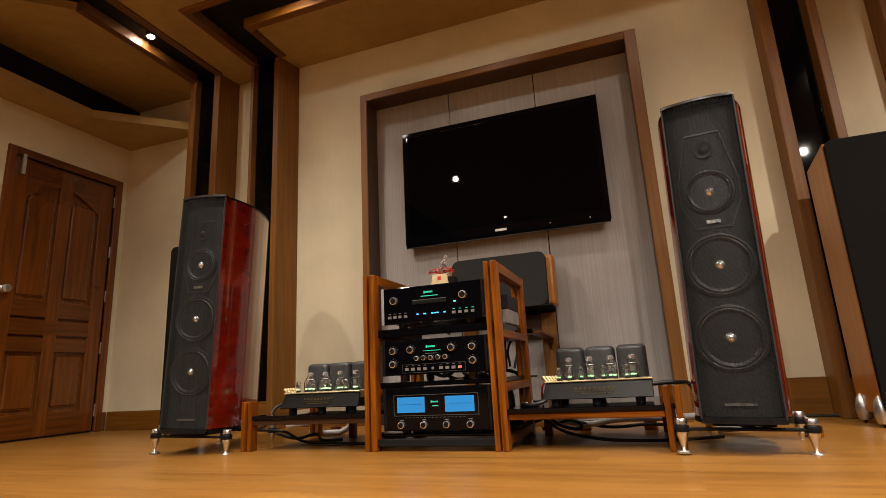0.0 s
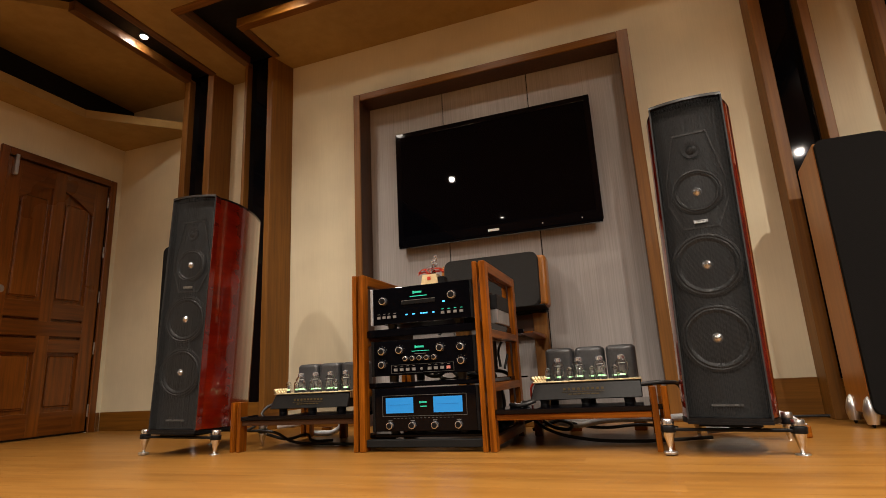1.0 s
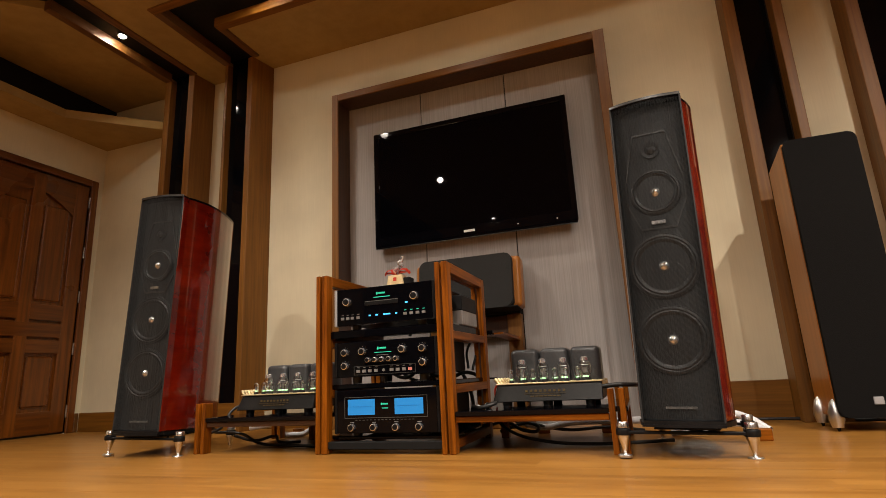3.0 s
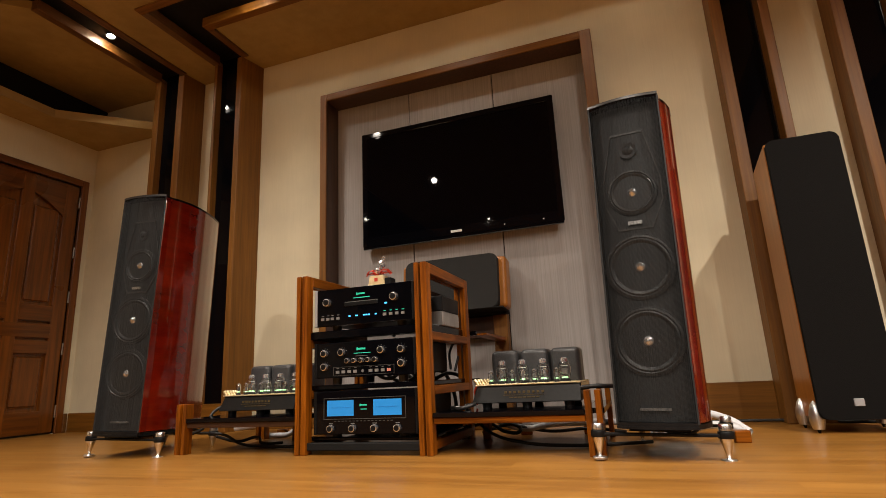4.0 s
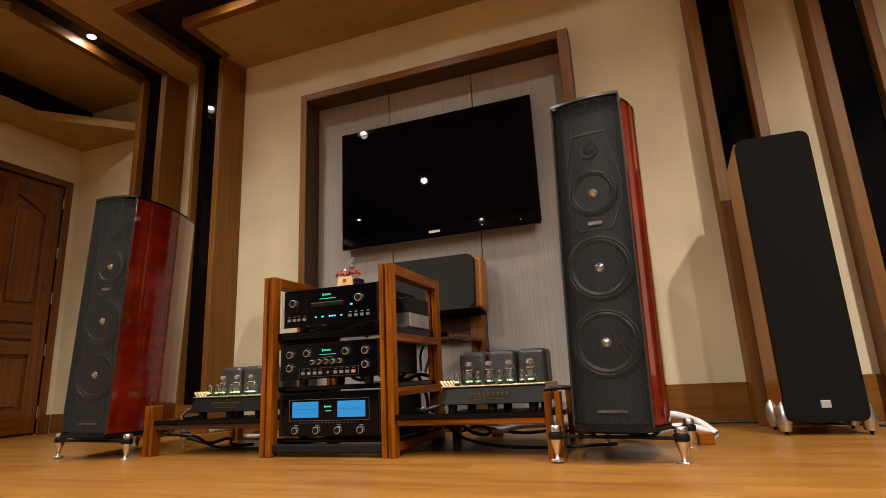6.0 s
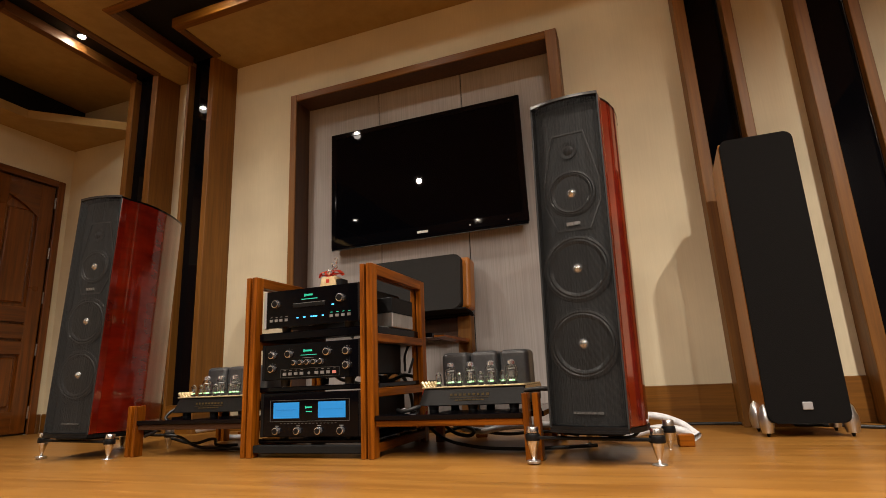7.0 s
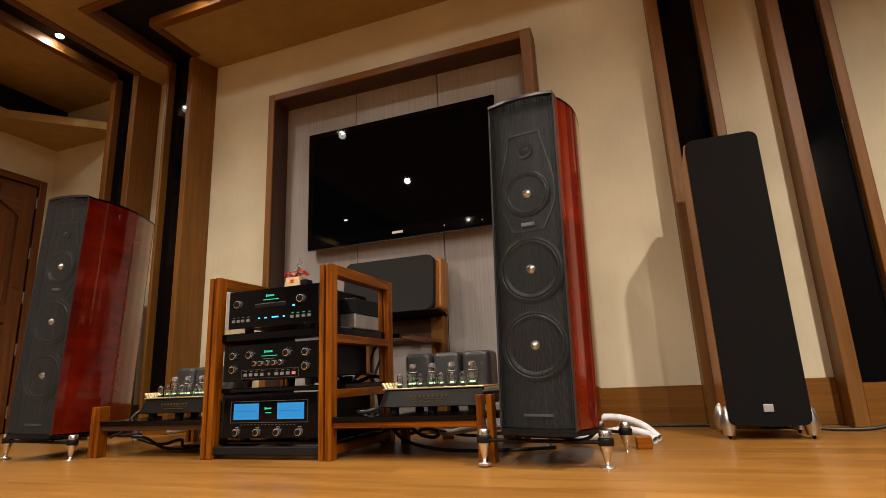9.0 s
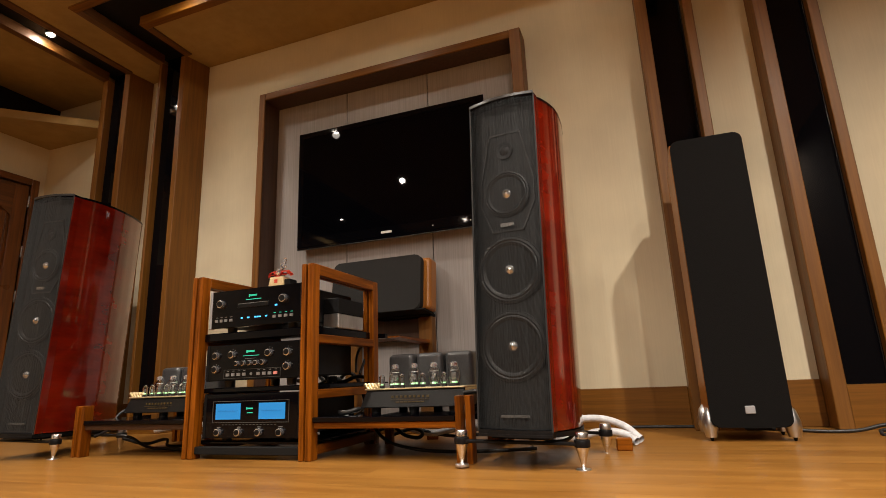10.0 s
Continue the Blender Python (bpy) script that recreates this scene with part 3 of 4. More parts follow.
    for f in feet:
        fx, fy = f.x, f.y
        foot = part("foot", moved(lathe([(0.0045, 0.011), (0.0165, 0.054), (0.0185, 0.058), (0.0185, 0.066)], 20), fx, fy, 0), M_CHROME, sp, "turned steel cone foot", True)
        part("collar", moved(lathe([(0.022, 0.066), (0.023, 0.068), (0.023, 0.084), (0.022, 0.086)], 20), fx, fy, 0), M_BLACK, foot, smooth=True)
        part("cap", moved(lathe([(0.017, 0.0865), (0.019, 0.089), (0.019, 0.104), (0.017, 0.107)], 20), fx, fy, 0), M_CHROME, foot, smooth=True)
        part("coaster", moved(lathe([(0.022, 0.0), (0.022, 0.006), (0.020, 0.008), (0.008, 0.0085), (0.006, 0.012)], 20), fx, fy, 0), M_STEEL, foot, smooth=True)
    return sp


lute_speaker(pose(0.320, 2.378, 0, -1.2, 1.2, -8), "tall black-fronted floor speaker with red lacquered sides on steel feet", ((0.138, 2.376), (0.503, 2.378), (0.545, 2.71), (0.264, 2.84)))
lute_speaker(pose(-1.896, 2.360, 0, -1.2, 1.6, 7), "tall red-sided lute-shaped floor speaker beside the low amplifier shelf", ((-2.094, 2.372), (-1.705, 2.390), (-1.70, 2.70), (-2.03, 2.72)))


def tower_speaker(at, label):
    sp = thing("tower_speaker", at, label, "loudspeaker", "slim cloth-fronted speakers")
    w, d, z0, z1 = 0.270, 0.27, 0.05, 1.188
    bm = boxed(-w / 2, w / 2, 0.022, d, z0, z1 - 0.004, bevel=0.006, segments=2)
    for v in bm.verts:
        if v.co.z > 1.0 and v.co.y > d / 2:
            v.co.z -= 0.042
    part("cabinet", bm, M_CHERRY, sp, "cherry wood veneer cabinet with a sloping top")
    part("grille", moved(extruded(rounded(w - 0.004, z1 - z0, 0.028), 0, 0.024, bevel=0.004), 0, 0.021, (z0 + z1) / 2, 90), M_CLOTH, sp, "charcoal cloth front with lamp light in its colour with rounded corners", True)
    part("badge", boxed(-0.016, 0.017, -0.008, 0.0, 0.098, 0.126, bevel=0.002), M_BADGE, sp, "square silver badge")
    for fx, fy in ((-w / 2, 0.035), (w / 2, 0.035), (-w / 2, d - 0.05), (w / 2, d - 0.05)):
        foot = part("foot", moved(lathe([(0.020, 0.014), (0.027, 0.045), (0.026, 0.07), (0.016, 0.105), (0.004, 0.12)], 20), fx, fy, 0), M_STEEL, sp, "silver bullet-shaped foot", True)
        part("spike", moved(lathe([(0.004, 0.0), (0.009, 0.016)], 12), fx, fy, 0), M_BLACK, foot, smooth=True)
    return sp


tower_speaker(pose(1.038, 3.003, 0, 0, 0, 0.5), "slim cherry wood tower speaker with charcoal cloth front with lamp light in its colour")
tower_speaker(pose(-2.62, 3.02, 0, 0, 0, 10), "slim dark cloth-fronted tower speaker behind the red speaker")


def centre_speaker():
    st = thing("speaker_stand", pose(-0.66, 3.41, 0), "brown wooden stand under the centre speaker", "stand")
    for x0, x1 in ((-0.275, -0.195), (0.195, 0.275)):
        part("post", boxed(x0, x1, 0.075, 0.14, 0.03, 0.605, bevel=0.004), M_TRIM_Z, st)
    part("foot_board", boxed(-0.30, 0.30, -0.12, 0.14, 0.0, 0.03, bevel=0.004), M_TRIM_X, st)
    part("cross_board", boxed(-0.195, 0.195, 0.09, 0.13, 0.48, 0.60, bevel=0.003), M_SHADED_WOOD, st)
    bm = boxed(0.198, 0.262, -0.33, 0.074, 0.455, 0.475)
    for v in bm.verts:
        if v.co.y < 0 and v.co.z < 0.46:
            v.co.z = 0.468
    part("side_arm", bm, M_RACK_Y, st, "tapered wooden arm")
    # black, not the stand's brown, so it stays dark under the speaker
    part("shelf", boxed(-0.28, 0.276, 0.06, 0.14, 0.606, 0.622, bevel=0.003), M_BLACKMATT, st)
    cs = thing("centre_speaker", pose(-0.672, 3.39, 0.6225, -6), "wide cloth-fronted centre speaker with cherry wood sides", "loudspeaker")
    part("cabinet", boxed(-0.318, 0.318, 0.004, 0.11, 0.012, 0.312, bevel=0.02, segments=3), M_CHERRY, cs, "cherry wood cabinet")
    part("grille", moved(extruded(rounded(0.556, 0.312, 0.035), 0, 0.045, bevel=0.006), 0, 0.003, 0.162, 90), M_LITCLOTH, cs, "charcoal cloth front with lamp light in its colour", True)
    # added matt black sheet keeps the cherry underside dark
    part("underside_cover", boxed(-0.30, 0.30, -0.035, 0.108, 0.004, 0.0115), M_BLACKMATT, cs)
    part("badge", boxed(-0.064, -0.038, -0.048, -0.041, 0.022, 0.047), M_BADGE, cs, "square silver badge")


centre_speaker()


# ---------- equipment rack and amplifier shelves ----------
RX0, RX1, RY0, RY1 = -1.045, -0.450, 2.435, 2.968


def slat_frame(rack, x0, x1, top, rails):
    """One upright side frame: two posts, a top bar and level rails."""
    part("post", boxed(x0, x1, RY0, RY0 + 0.046, 0, top, bevel=0.002), M_RACK_Z, rack)
    part("post", boxed(x0, x1, RY1 - 0.046, RY1, 0, top, bevel=0.002), M_RACK_Z, rack)
    part("top_bar", boxed(x0, x1, RY0 + 0.046, RY1 - 0.046, top - 0.042, top, bevel=0.002), M_RACK_Y, rack)
    for z in rails:
        part("side_rail", boxed(x0, x1, RY0 + 0.046, RY1 - 0.046, z - 0.032, z, bevel=0.002), M_RACK_Y, rack)


rack = thing("equipment_rack", pose(0, 0, 0), "amber wooden equipment rack with three black shelves", "rack")
for x0, wide in ((RX0, 0.019), (RX0 + 0.028, 0.025), (RX1 - 0.053, 0.019), (RX1 - 0.025, 0.025)):
    slat_frame(rack, x0, x0 + wide, 0.722, (0.452, 0.246, 0.05))
for z0, z1 in ((0.453, 0.486), (0.247, 0.266), (0.051, 0.063)):
    part("shelf", boxed(RX0 + 0.02, RX1 - 0.02, RY0 + 0.048, RY1 + 0.025, z0, z1, bevel=0.003), M_BLACKGLASS, rack, "black glass shelf")
part("front_rail", boxed(RX0 + 0.053, RX1 - 0.053, RY0 + 0.010, RY0 + 0.040, 0.018, 0.046, bevel=0.002), M_BLACKMATT, rack)
for z0, z1 in ((0.453, 0.486), (0.247, 0.266)):
    part("shelf_lip", boxed(RX1 - 0.02, RX1 + 0.022, RY1 + 0.0255, RY1 + 0.055, z0 + 0.008, z1 - 0.004, bevel=0.002), M_BLACKGLASS, rack)
part("front_rail", boxed(RX0 + 0.053, RX1 - 0.053, RY0 + 0.030, RY0 + 0.047, 0.452, 0.482, bevel=0.002), M_BLACKGLASS, rack)


def knob(parent, x, z, r, y=0.0, name="knob"):
    k = part(name, moved(lathe([(r, 0.0), (r, 0.006), (r * 0.92, 0.014), (r * 0.5, 0.0155)], 20, "y"), x, y, z), M_KNOB, parent, "polished metal knob", True)
    part("knob_cap", moved(lathe([(r * 0.76, 0.0140), (r * 0.72, 0.0172)], 16, "y"), x, y, z), M_BLACK, k, smooth=True)
    return k


def unit_case(name, z0, z1, label, depth, feet):
    """A component with a black glass front; returns the thing and a way from the front's fractions to places."""
    w = 0.445
    u = thing(name, pose(-0.742, 2.462, feet), label, "amplifier" if "amplifier" in name else "player", "rack components")
    a, b = z0 - feet, z1 - feet
    part("case", boxed(-w / 2 + 0.012, w / 2 - 0.012, 0.018, depth, a + 0.006, b - 0.008, bevel=0.004), M_BLACK, u, "black metal case")
    part("faceplate", boxed(-w / 2 + 0.006, w / 2 - 0.006, 0.0, 0.018, a, b, bevel=0.002), M_BLACKGLASS, u, "black glass front panel")
    for s in (-1, 1):
        part("end_cap", boxed(s * w / 2 - 0.006, s * w / 2 + 0.006, -0.003, 0.024, a - 0.001, b + 0.001, bevel=0.002), M_BADGE if s < 0 and name == "disc_player" else M_BLACK, u, "metal end strip")
    for fx in (-0.15, 0.15):
        for fy in (0.05, depth - 0.06):
            part("foot", moved(lathe([(0.018, 0.0), (0.020, a + 0.002)], 16), fx, fy, 0), M_RUBBER, u, smooth=True)
    return u, (lambda f: -w / 2 + f * w), (lambda v: b - v * (b - a))


def mark(u, X, Z, f0, f1, v0, v1, mat, name="marking", proud=0.0012):
    part(name, boxed(X(f0), X(f1), -proud, 0.001, Z(v1), Z(v0)), mat, u)


def brand_shape(u, X, Z, f, v, s=0.014):
    rnd = random.Random(7)
    x = X(f) - 1.6 * s
    for i in range(8):
        h = s * (0.5 if i else 0.8)
        mark_w = s * (0.34 if i else 0.5)
        part("brand_shape", boxed(x, x + mark_w * 0.8, -0.0012, 0.001, Z(v) - h / 2, Z(v) + h / 2), M_GREENLED, u)
        x += mark_w


# compact disc player
u, X, Z = unit_case("disc_player", 0.503, 0.656, "black disc player with green and blue lit markings", 0.40, 0.4865)
knob(u, X(0.125), Z(0.36), 0.017)
knob(u, X(0.815), Z(0.36), 0.017)
part("disc_tray", boxed(X(0.31), X(0.65), -0.003, 0.001, Z(0.50), Z(0.40), bevel=0.001), M_BLACK, u, "thin grey disc drawer")
mark(u, X, Z, 0.31, 0.65, 0.385, 0.395, M_GREYMARK)
brand_shape(u, X, Z, 0.48, 0.19)
mark(u, X, Z, 0.40, 0.57, 0.285, 0.305, M_GREENLED)
for f0, f1 in ((0.35, 0.37), (0.42, 0.445), (0.50, 0.52), (0.525, 0.545), (0.55, 0.57), (0.62, 0.64)):
    mark(u, X, Z, f0, f1, 0.755, 0.79, M_BLUELED, "display_digit")
mark(u, X, Z, 0.72, 0.745, 0.49, 0.53, M_BLUELED, "display_digit")
for f in (0.075, 0.13, 0.18, 0.24, 0.72, 0.78, 0.84, 0.90):
    mark(u, X, Z, f - 0.016, f + 0.016, 0.77, 0.84, M_BUTTON, "button", 0.004)
    mark(u, X, Z, f - 0.012, f + 0.012, 0.705, 0.72, M_GREENLED if f > 0.5 else M_GREYMARK)

# preamplifier
u, X, Z = unit_case("control_amplifier", 0.293, 0.434, "black control amplifier with many silver knobs", 0.40, 0.2665)
for f, v in ((0.10, 0.30), (0.10, 0.68), (0.28, 0.29), (0.68, 0.29), (0.875, 0.30), (0.875, 0.68)):
    knob(u, X(f), Z(v), 0.015)
    for k in range(5):
        a = radians(20 + 35 * k)
        part("scale_mark", boxed(X(f) + 0.021 * math.cos(a) - 0.0015, X(f) + 0.021 * math.cos(a) + 0.0015, -0.001, 0.001, Z(v) + 0.021 * math.sin(a) - 0.0008, Z(v) + 0.021 * math.sin(a) + 0.0008), M_GREYMARK, u)
for f in (0.34, 0.41, 0.48, 0.55, 0.62):
    knob(u, X(f), Z(0.54), 0.0105)
brand_shape(u, X, Z, 0.48, 0.22)
mark(u, X, Z, 0.40, 0.57, 0.33, 0.345, M_GREENLED)
mark(u, X, Z, 0.42, 0.54, 0.41, 0.42, M_GREYMARK)
for f in (0.235, 0.295, 0.355, 0.415, 0.57, 0.63, 0.69, 0.75):
    mark(u, X, Z, f - 0.017, f + 0.017, 0.80, 0.88, M_PINK if f == 0.75 else M_BUTTON, "button", 0.004)
    mark(u, X, Z, f - 0.012, f + 0.012, 0.735, 0.75, M_GREYMARK)
part("round_socket", moved(lathe([(0.006, 0), (0.005, 0.003)], 14, "y"), X(0.49), 0, Z(0.84)), M_GREYMARK, u, smooth=True)
for v in (0.70, 0.935):
    mark(u, X, Z, 0.19, 0.80, v, v + 0.008, M_FAINT, "outline_bar")
for f in (0.19, 0.797):
    mark(u, X, Z, f, f + 0.003, 0.708, 0.935, M_FAINT, "outline_bar")

# power amplifier
u, X, Z = unit_case("power_amplifier", 0.076, 0.242, "black power amplifier with two glowing blue meters", 0.43, 0.0635)
for f0, f1 in ((0.125, 0.395), (0.59, 0.86)):
    mt = part("meter", boxed(X(f0), X(f1), -0.002, 0.001, Z(0.58), Z(0.22)), M_METER, u, "glowing blue meter window")
    part("meter_scale", boxed(X(f0) + 0.012, X(f1) - 0.012, -0.003, 0.0, Z(0.392), Z(0.387)), M_SCALE, mt)
    for k in range(9):
        x = X(f0) + 0.014 + k * (X(f1) - X(f0) - 0.028) / 8
        part("tick", boxed(x, x + 0.0005, -0.003, 0.0, Z(0.385), Z(0.372)), M_SCALE, mt)
for f0, f1, v0, v1 in ((0.09, 0.90, 0.165, 0.175), (0.09, 0.90, 0.645, 0.655), (0.09, 0.094, 0.175, 0.645), (0.896, 0.90, 0.175, 0.645)):
    mark(u, X, Z, f0, f1, v0, v1, M_FAINT, "meter_surround", 0.002)
brand_shape(u, X, Z, 0.495, 0.34, 0.011)
mark(u, X, Z, 0.465, 0.525, 0.425, 0.445, M_GREENLED)
for k in range(16):
    mark(u, X, Z, 0.20 + k * 0.037, 0.218 + k * 0.037, 0.692, 0.706, M_FAINT, "lettering_bar")
for f in (0.165, 0.385, 0.60, 0.82):
    knob(u, X(f), Z(0.865), 0.0145)
    mark(u, X, Z, f - 0.02, f + 0.02, 0.745, 0.76, M_GREYMARK, "lettering_bar")

# black line conditioner low in the rack, and a tuner box behind
bx = thing("power_strip", pose(-0.62, 2.80, 0.0635), "low black power distributor on the bottom rack shelf", "device")
part("case", boxed(-0.10, 0.13, 0.10, 0.13, 0.0, 0.045, bevel=0.003), M_BLACK, bx)
for k in range(4):
    part("socket", moved(lathe([(0.014, 0), (0.014, 0.003)], 14, "y"), -0.07 + k * 0.05, 0.10, 0.022), M_RUBBER, bx, smooth=True)
# small things standing behind the components
bx = thing("accessory_box", pose(-0.50, 2.72, 0.4865), "small silver and black box on the top rack shelf", "device")
part("case", boxed(-0.03, 0.042, -0.09, 0.12, 0.0, 0.060, bevel=0.003), M_STEEL, bx, "brushed silver case")
part("lid", boxed(-0.03, 0.042, -0.09, 0.12, 0.0605, 0.125, bevel=0.003), M_BLACK, bx)


def keepsake():
    k = thing("keepsake", pose(-0.750, 2.625, 0.6485), "crystal ornament with red ribbon on a cream box", "ornament")
    bm = extruded(rounded(0.092, 0.06, 0.005, 2), 0, 0.075)
    for v in bm.verts:
        if v.co.z > 0.02:
            v.co.x *= 0.72
            v.co.y *= 0.85
    part("box", bm, M_CREAMBOX, k, "tapered cream box")
    part("box_mark", boxed(-0.008, 0.008, -0.0275, -0.022, 0.048, 0.064), M_RED, k)
    part("side_block", boxed(0.036, 0.068, -0.02, 0.03, 0.0, 0.062, bevel=0.003), M_BLACK, k)
    rib = bmesh.new()
    for s in (-1, 1):
        for lift in (0.0, 0.013):
            pts = [(0, 0, 0.078), (s * 0.022, -0.012, 0.088 + lift), (s * 0.046, -0.008, 0.086 + lift), (s * 0.060, 0.006, 0.094 - lift)]
            prev = None
            for p in pts:
                a, b = rib.verts.new((p[0], p[1] - 0.010, p[2] - 0.005)), rib.verts.new((p[0], p[1] + 0.010, p[2] + 0.006))
                if prev:
                    rib.faces.new((prev[0], a, b, prev[1]))
                prev = (a, b)
    bmesh.ops.solidify(rib, geom=rib.faces[:], thickness=0.0015)
    part("ribbon", rib, M_RED, k, "red satin bow")
    rnd = random.Random(5)
    for i in range(11):
        bm = bmesh.new()
        bmesh.ops.create_icosphere(bm, subdivisions=1, radius=rnd.uniform(0.007, 0.013))
        h = 0.088 + 0.0055 * i
        moved(bm, 0.004 + rnd.uniform(-0.020, 0.020) * (1 - i / 14) + 0.0018 * i, rnd.uniform(-0.010, 0.010), h, rnd.uniform(0, 90), rnd.uniform(0, 90), 0)
        part("crystal", bm, M_CRYSTAL, k, "clear faceted crystal")
    tube_path([(0.012, 0, 0.125), (0.026, 0, 0.142), (0.030, 0, 0.158), (0.022, 0, 0.160), (0.020, 0, 0.148)], 0.0032, "crystal_loop", M_CRYSTAL, k)


M_CRYSTAL = material("silvery_crystal", (0.85, 0.85, 0.87), 0.06, 0.7)
M_CRYSTAL.node_tree.nodes["Principled BSDF"].inputs["Transmission Weight"].default_value = 0.4
M_CRYSTAL.node_tree.nodes["Principled BSDF"].inputs["IOR"].default_value = 1.5
keepsake()


# low shelves beside the rack
def low_shelf(x0, x1, post_at, label, legs, rail_wood):
    s = thing("amplifier_shelf", pose(0, 0, 0), label, "shelf", "low amplifier shelves")
    for px in post_at:
        for dx in (0.0, 0.035):
            part("post", boxed(px + dx, px + dx + 0.020, RY0 + 0.002, RY0 + 0.048, 0, 0.212, bevel=0.002), M_RACK_Z, s)
            part("post", boxed(px + dx, px + dx + 0.020, RY1 + 0.001, RY1 + 0.045, 0, 0.205, bevel=0.002), M_RACK_Z, s)
    part("front_rail", boxed(x0, x1, RY0 + 0.012, RY0 + 0.036, 0.110, 0.132, bevel=0.002), rail_wood, s)
    part("rear_rail", boxed(x0, x1, RY1 - 0.05, RY1 - 0.026, 0.110, 0.132, bevel=0.002), rail_wood, s)
    part("shelf_board", boxed(x0, x1, RY0 + 0.004, RY1, 0.1325, 0.150, bevel=0.002), M_BLACKGLASS, s, "black glass shelf board")
    for lx in legs:
        part("leg", boxed(lx, lx + 0.035, RY1 - 0.05, RY1 - 0.02, 0.0, 0.110, bevel=0.002), M_RACK_Z, s)


# the left shelf's rails have a darker colour than the right one's
low_shelf(-1.612, RX0 - 0.002, (-1.667,), "low dark-railed wooden shelf with black glass, joined to the rack", (-1.40,), M_DARKER_X)
low_shelf(RX1 + 0.002, 0.098, (0.100,), "low amber wooden shelf with black glass beside the rack", (-0.40,), M_RACK_X)


# ---------- tube amplifiers ----------
def tube(parent, x, y, z, r, h, big):
    prof = [(r * 0.62, 0.0), (r * 0.72, h * 0.08), (r, h * 0.26), (r, h * 0.58), (r * 0.90, h * 0.68), (r * 0.60, h * 0.80), (r * 0.58, h * 0.94), (r * 0.30, h)] if big else [(r, 0.0), (r, h * 0.78), (r * 0.6, h * 0.93), (r * 0.15, h)]
    shell = prof + [(max(0.0005, q - 0.0011), max(0.0012, k - 0.0011)) for q, k in reversed(prof)]
    t = part("tube", moved(lathe(shell, 20), x, y, z + 0.010), M_GLASS, parent, "clear glass tube", True)
    t.visible_shadow = False
    part("socket", moved(lathe([(r * 0.9, 0.0), (r * 0.85, 0.009)], 16), x, y, z), M_RUBBER, t, smooth=True)
    part("glow_ring", moved(lathe([(r * 0.5, 0.0115), (r * 0.42, 0.0165)], 12), x, y, z), M_TUBEGLOW, t, "green light at the base")
    part("plate", boxed(x - r * 0.42, x + r * 0.42, y - r * 0.25, y + r * 0.25, z + 0.010 + h * 0.22, z + 0.010 + h * (0.50 if big else 0.6), bevel=0.001), M_SMOKE, t, "grey metal inner plate")
    if big:
        part("getter_cap", moved(lathe([(r * 0.615, h * 0.80), (r * 0.61, h * 0.95), (r * 0.33, h * 1.012)], 16), x, y, z + 0.010), M_GETTER, t, "silvered top", True)
        part("mica_disc", moved(lathe([(r * 0.56, h * 0.60), (r * 0.56, h * 0.615)], 16), x, y, z + 0.010), M_WHITE, t)
    else:
        part("getter_cap", moved(lathe([(r * 0.66, h * 0.92), (r * 0.18, h * 1.02)], 12), x, y, z + 0.010), M_GETTER, t, "silvered tip", True)


def tube_amplifier(cx, label):
    w = 0.42
    a = thing("tube_amplifier", pose(cx, 2.605, 0.1505), label, "amplifier", "tube amplifiers")
    bm = bmesh.new()
    box(bm, -w / 2, w / 2, 0.0, 0.33, 0.018, 0.082)
    for v in bm.verts:
        if v.co.z > 0.05:
            v.co.x = v.co.x + 0.018 if v.co.x < 0 else v.co.x
            v.co.y = v.co.y + 0.022 if v.co.y < 0.1 else v.co.y
    bmesh.ops.bevel(bm, geom=bm.edges[:], offset=0.003, segments=1, affect="EDGES")
    part("chassis", bm, M_CHASSIS, a, "low black steel chassis with sloping front")
    part("top_plate", boxed(-w / 2 + 0.012, w / 2 + 0.003, 0.014, 0.325, 0.0825, 0.0885, bevel=0.002), M_GOLD, a, "brushed gold top plate")
    part("side_trim", boxed(w / 2 + 0.0005, w / 2 + 0.004, 0.024, 0.325, 0.056, 0.082, bevel=0.001), M_GOLD, a, "brushed gold side strip")
    for fx in (-w / 2 + 0.05, 0.0, w / 2 - 0.05):
        for fy in (0.04, 0.29):
            part("foot", moved(lathe([(0.018, 0.0), (0.019, 0.018)], 14), fx, fy, 0), M_RUBBER, a, smooth=True)
    # worn gilt lettering, told only as bars
    for i in range(9):
        y = 0.022 * (0.054 - 0.018) / 0.064
        part("gilt_mark", boxed(-0.080 + i * 0.018, -0.080 + i * 0.018 + 0.009, y - 0.003, y + 0.004, 0.053, 0.061), M_BRONZE, a)
    part("gilt_mark", boxed(-0.085, 0.075, 0.0065, 0.014, 0.0455, 0.0468), M_BRONZE, a)
    for i in range(7):
        part("gilt_mark", boxed(-0.06 + i * 0.017, -0.047 + i * 0.017, 0.0035, 0.012, 0.036, 0.0395), M_BRONZE, a)
    for i in range(4):
        tube(a, -0.103 + i * 0.083, 0.098, 0.0885, 0.0245, 0.080, True)
    for i in range(7):
        tube(a, -0.140 + i * 0.0435, 0.052, 0.0885, 0.0115, 0.042, False)
    for i in range(3):
        part("transformer_cover", moved(domed(0.117, 0.125, 0.022, 0.132, 0.018), -0.104 + i * 0.125, 0.212, 0.089), M_GREYBOX, a, "dark grey hammered steel cover", True)
    for i in range(5):
        part("terminal", moved(lathe([(0.006, 0.0), (0.006, 0.012), (0.008, 0.014), (0.008, 0.026), (0.004, 0.028)], 12), -w / 2 + 0.022 + i * 0.011, 0.030 + i * 0.006, 0.086, 0, -35, 0), M_GOLD, a, "gold terminal", True)
    return a


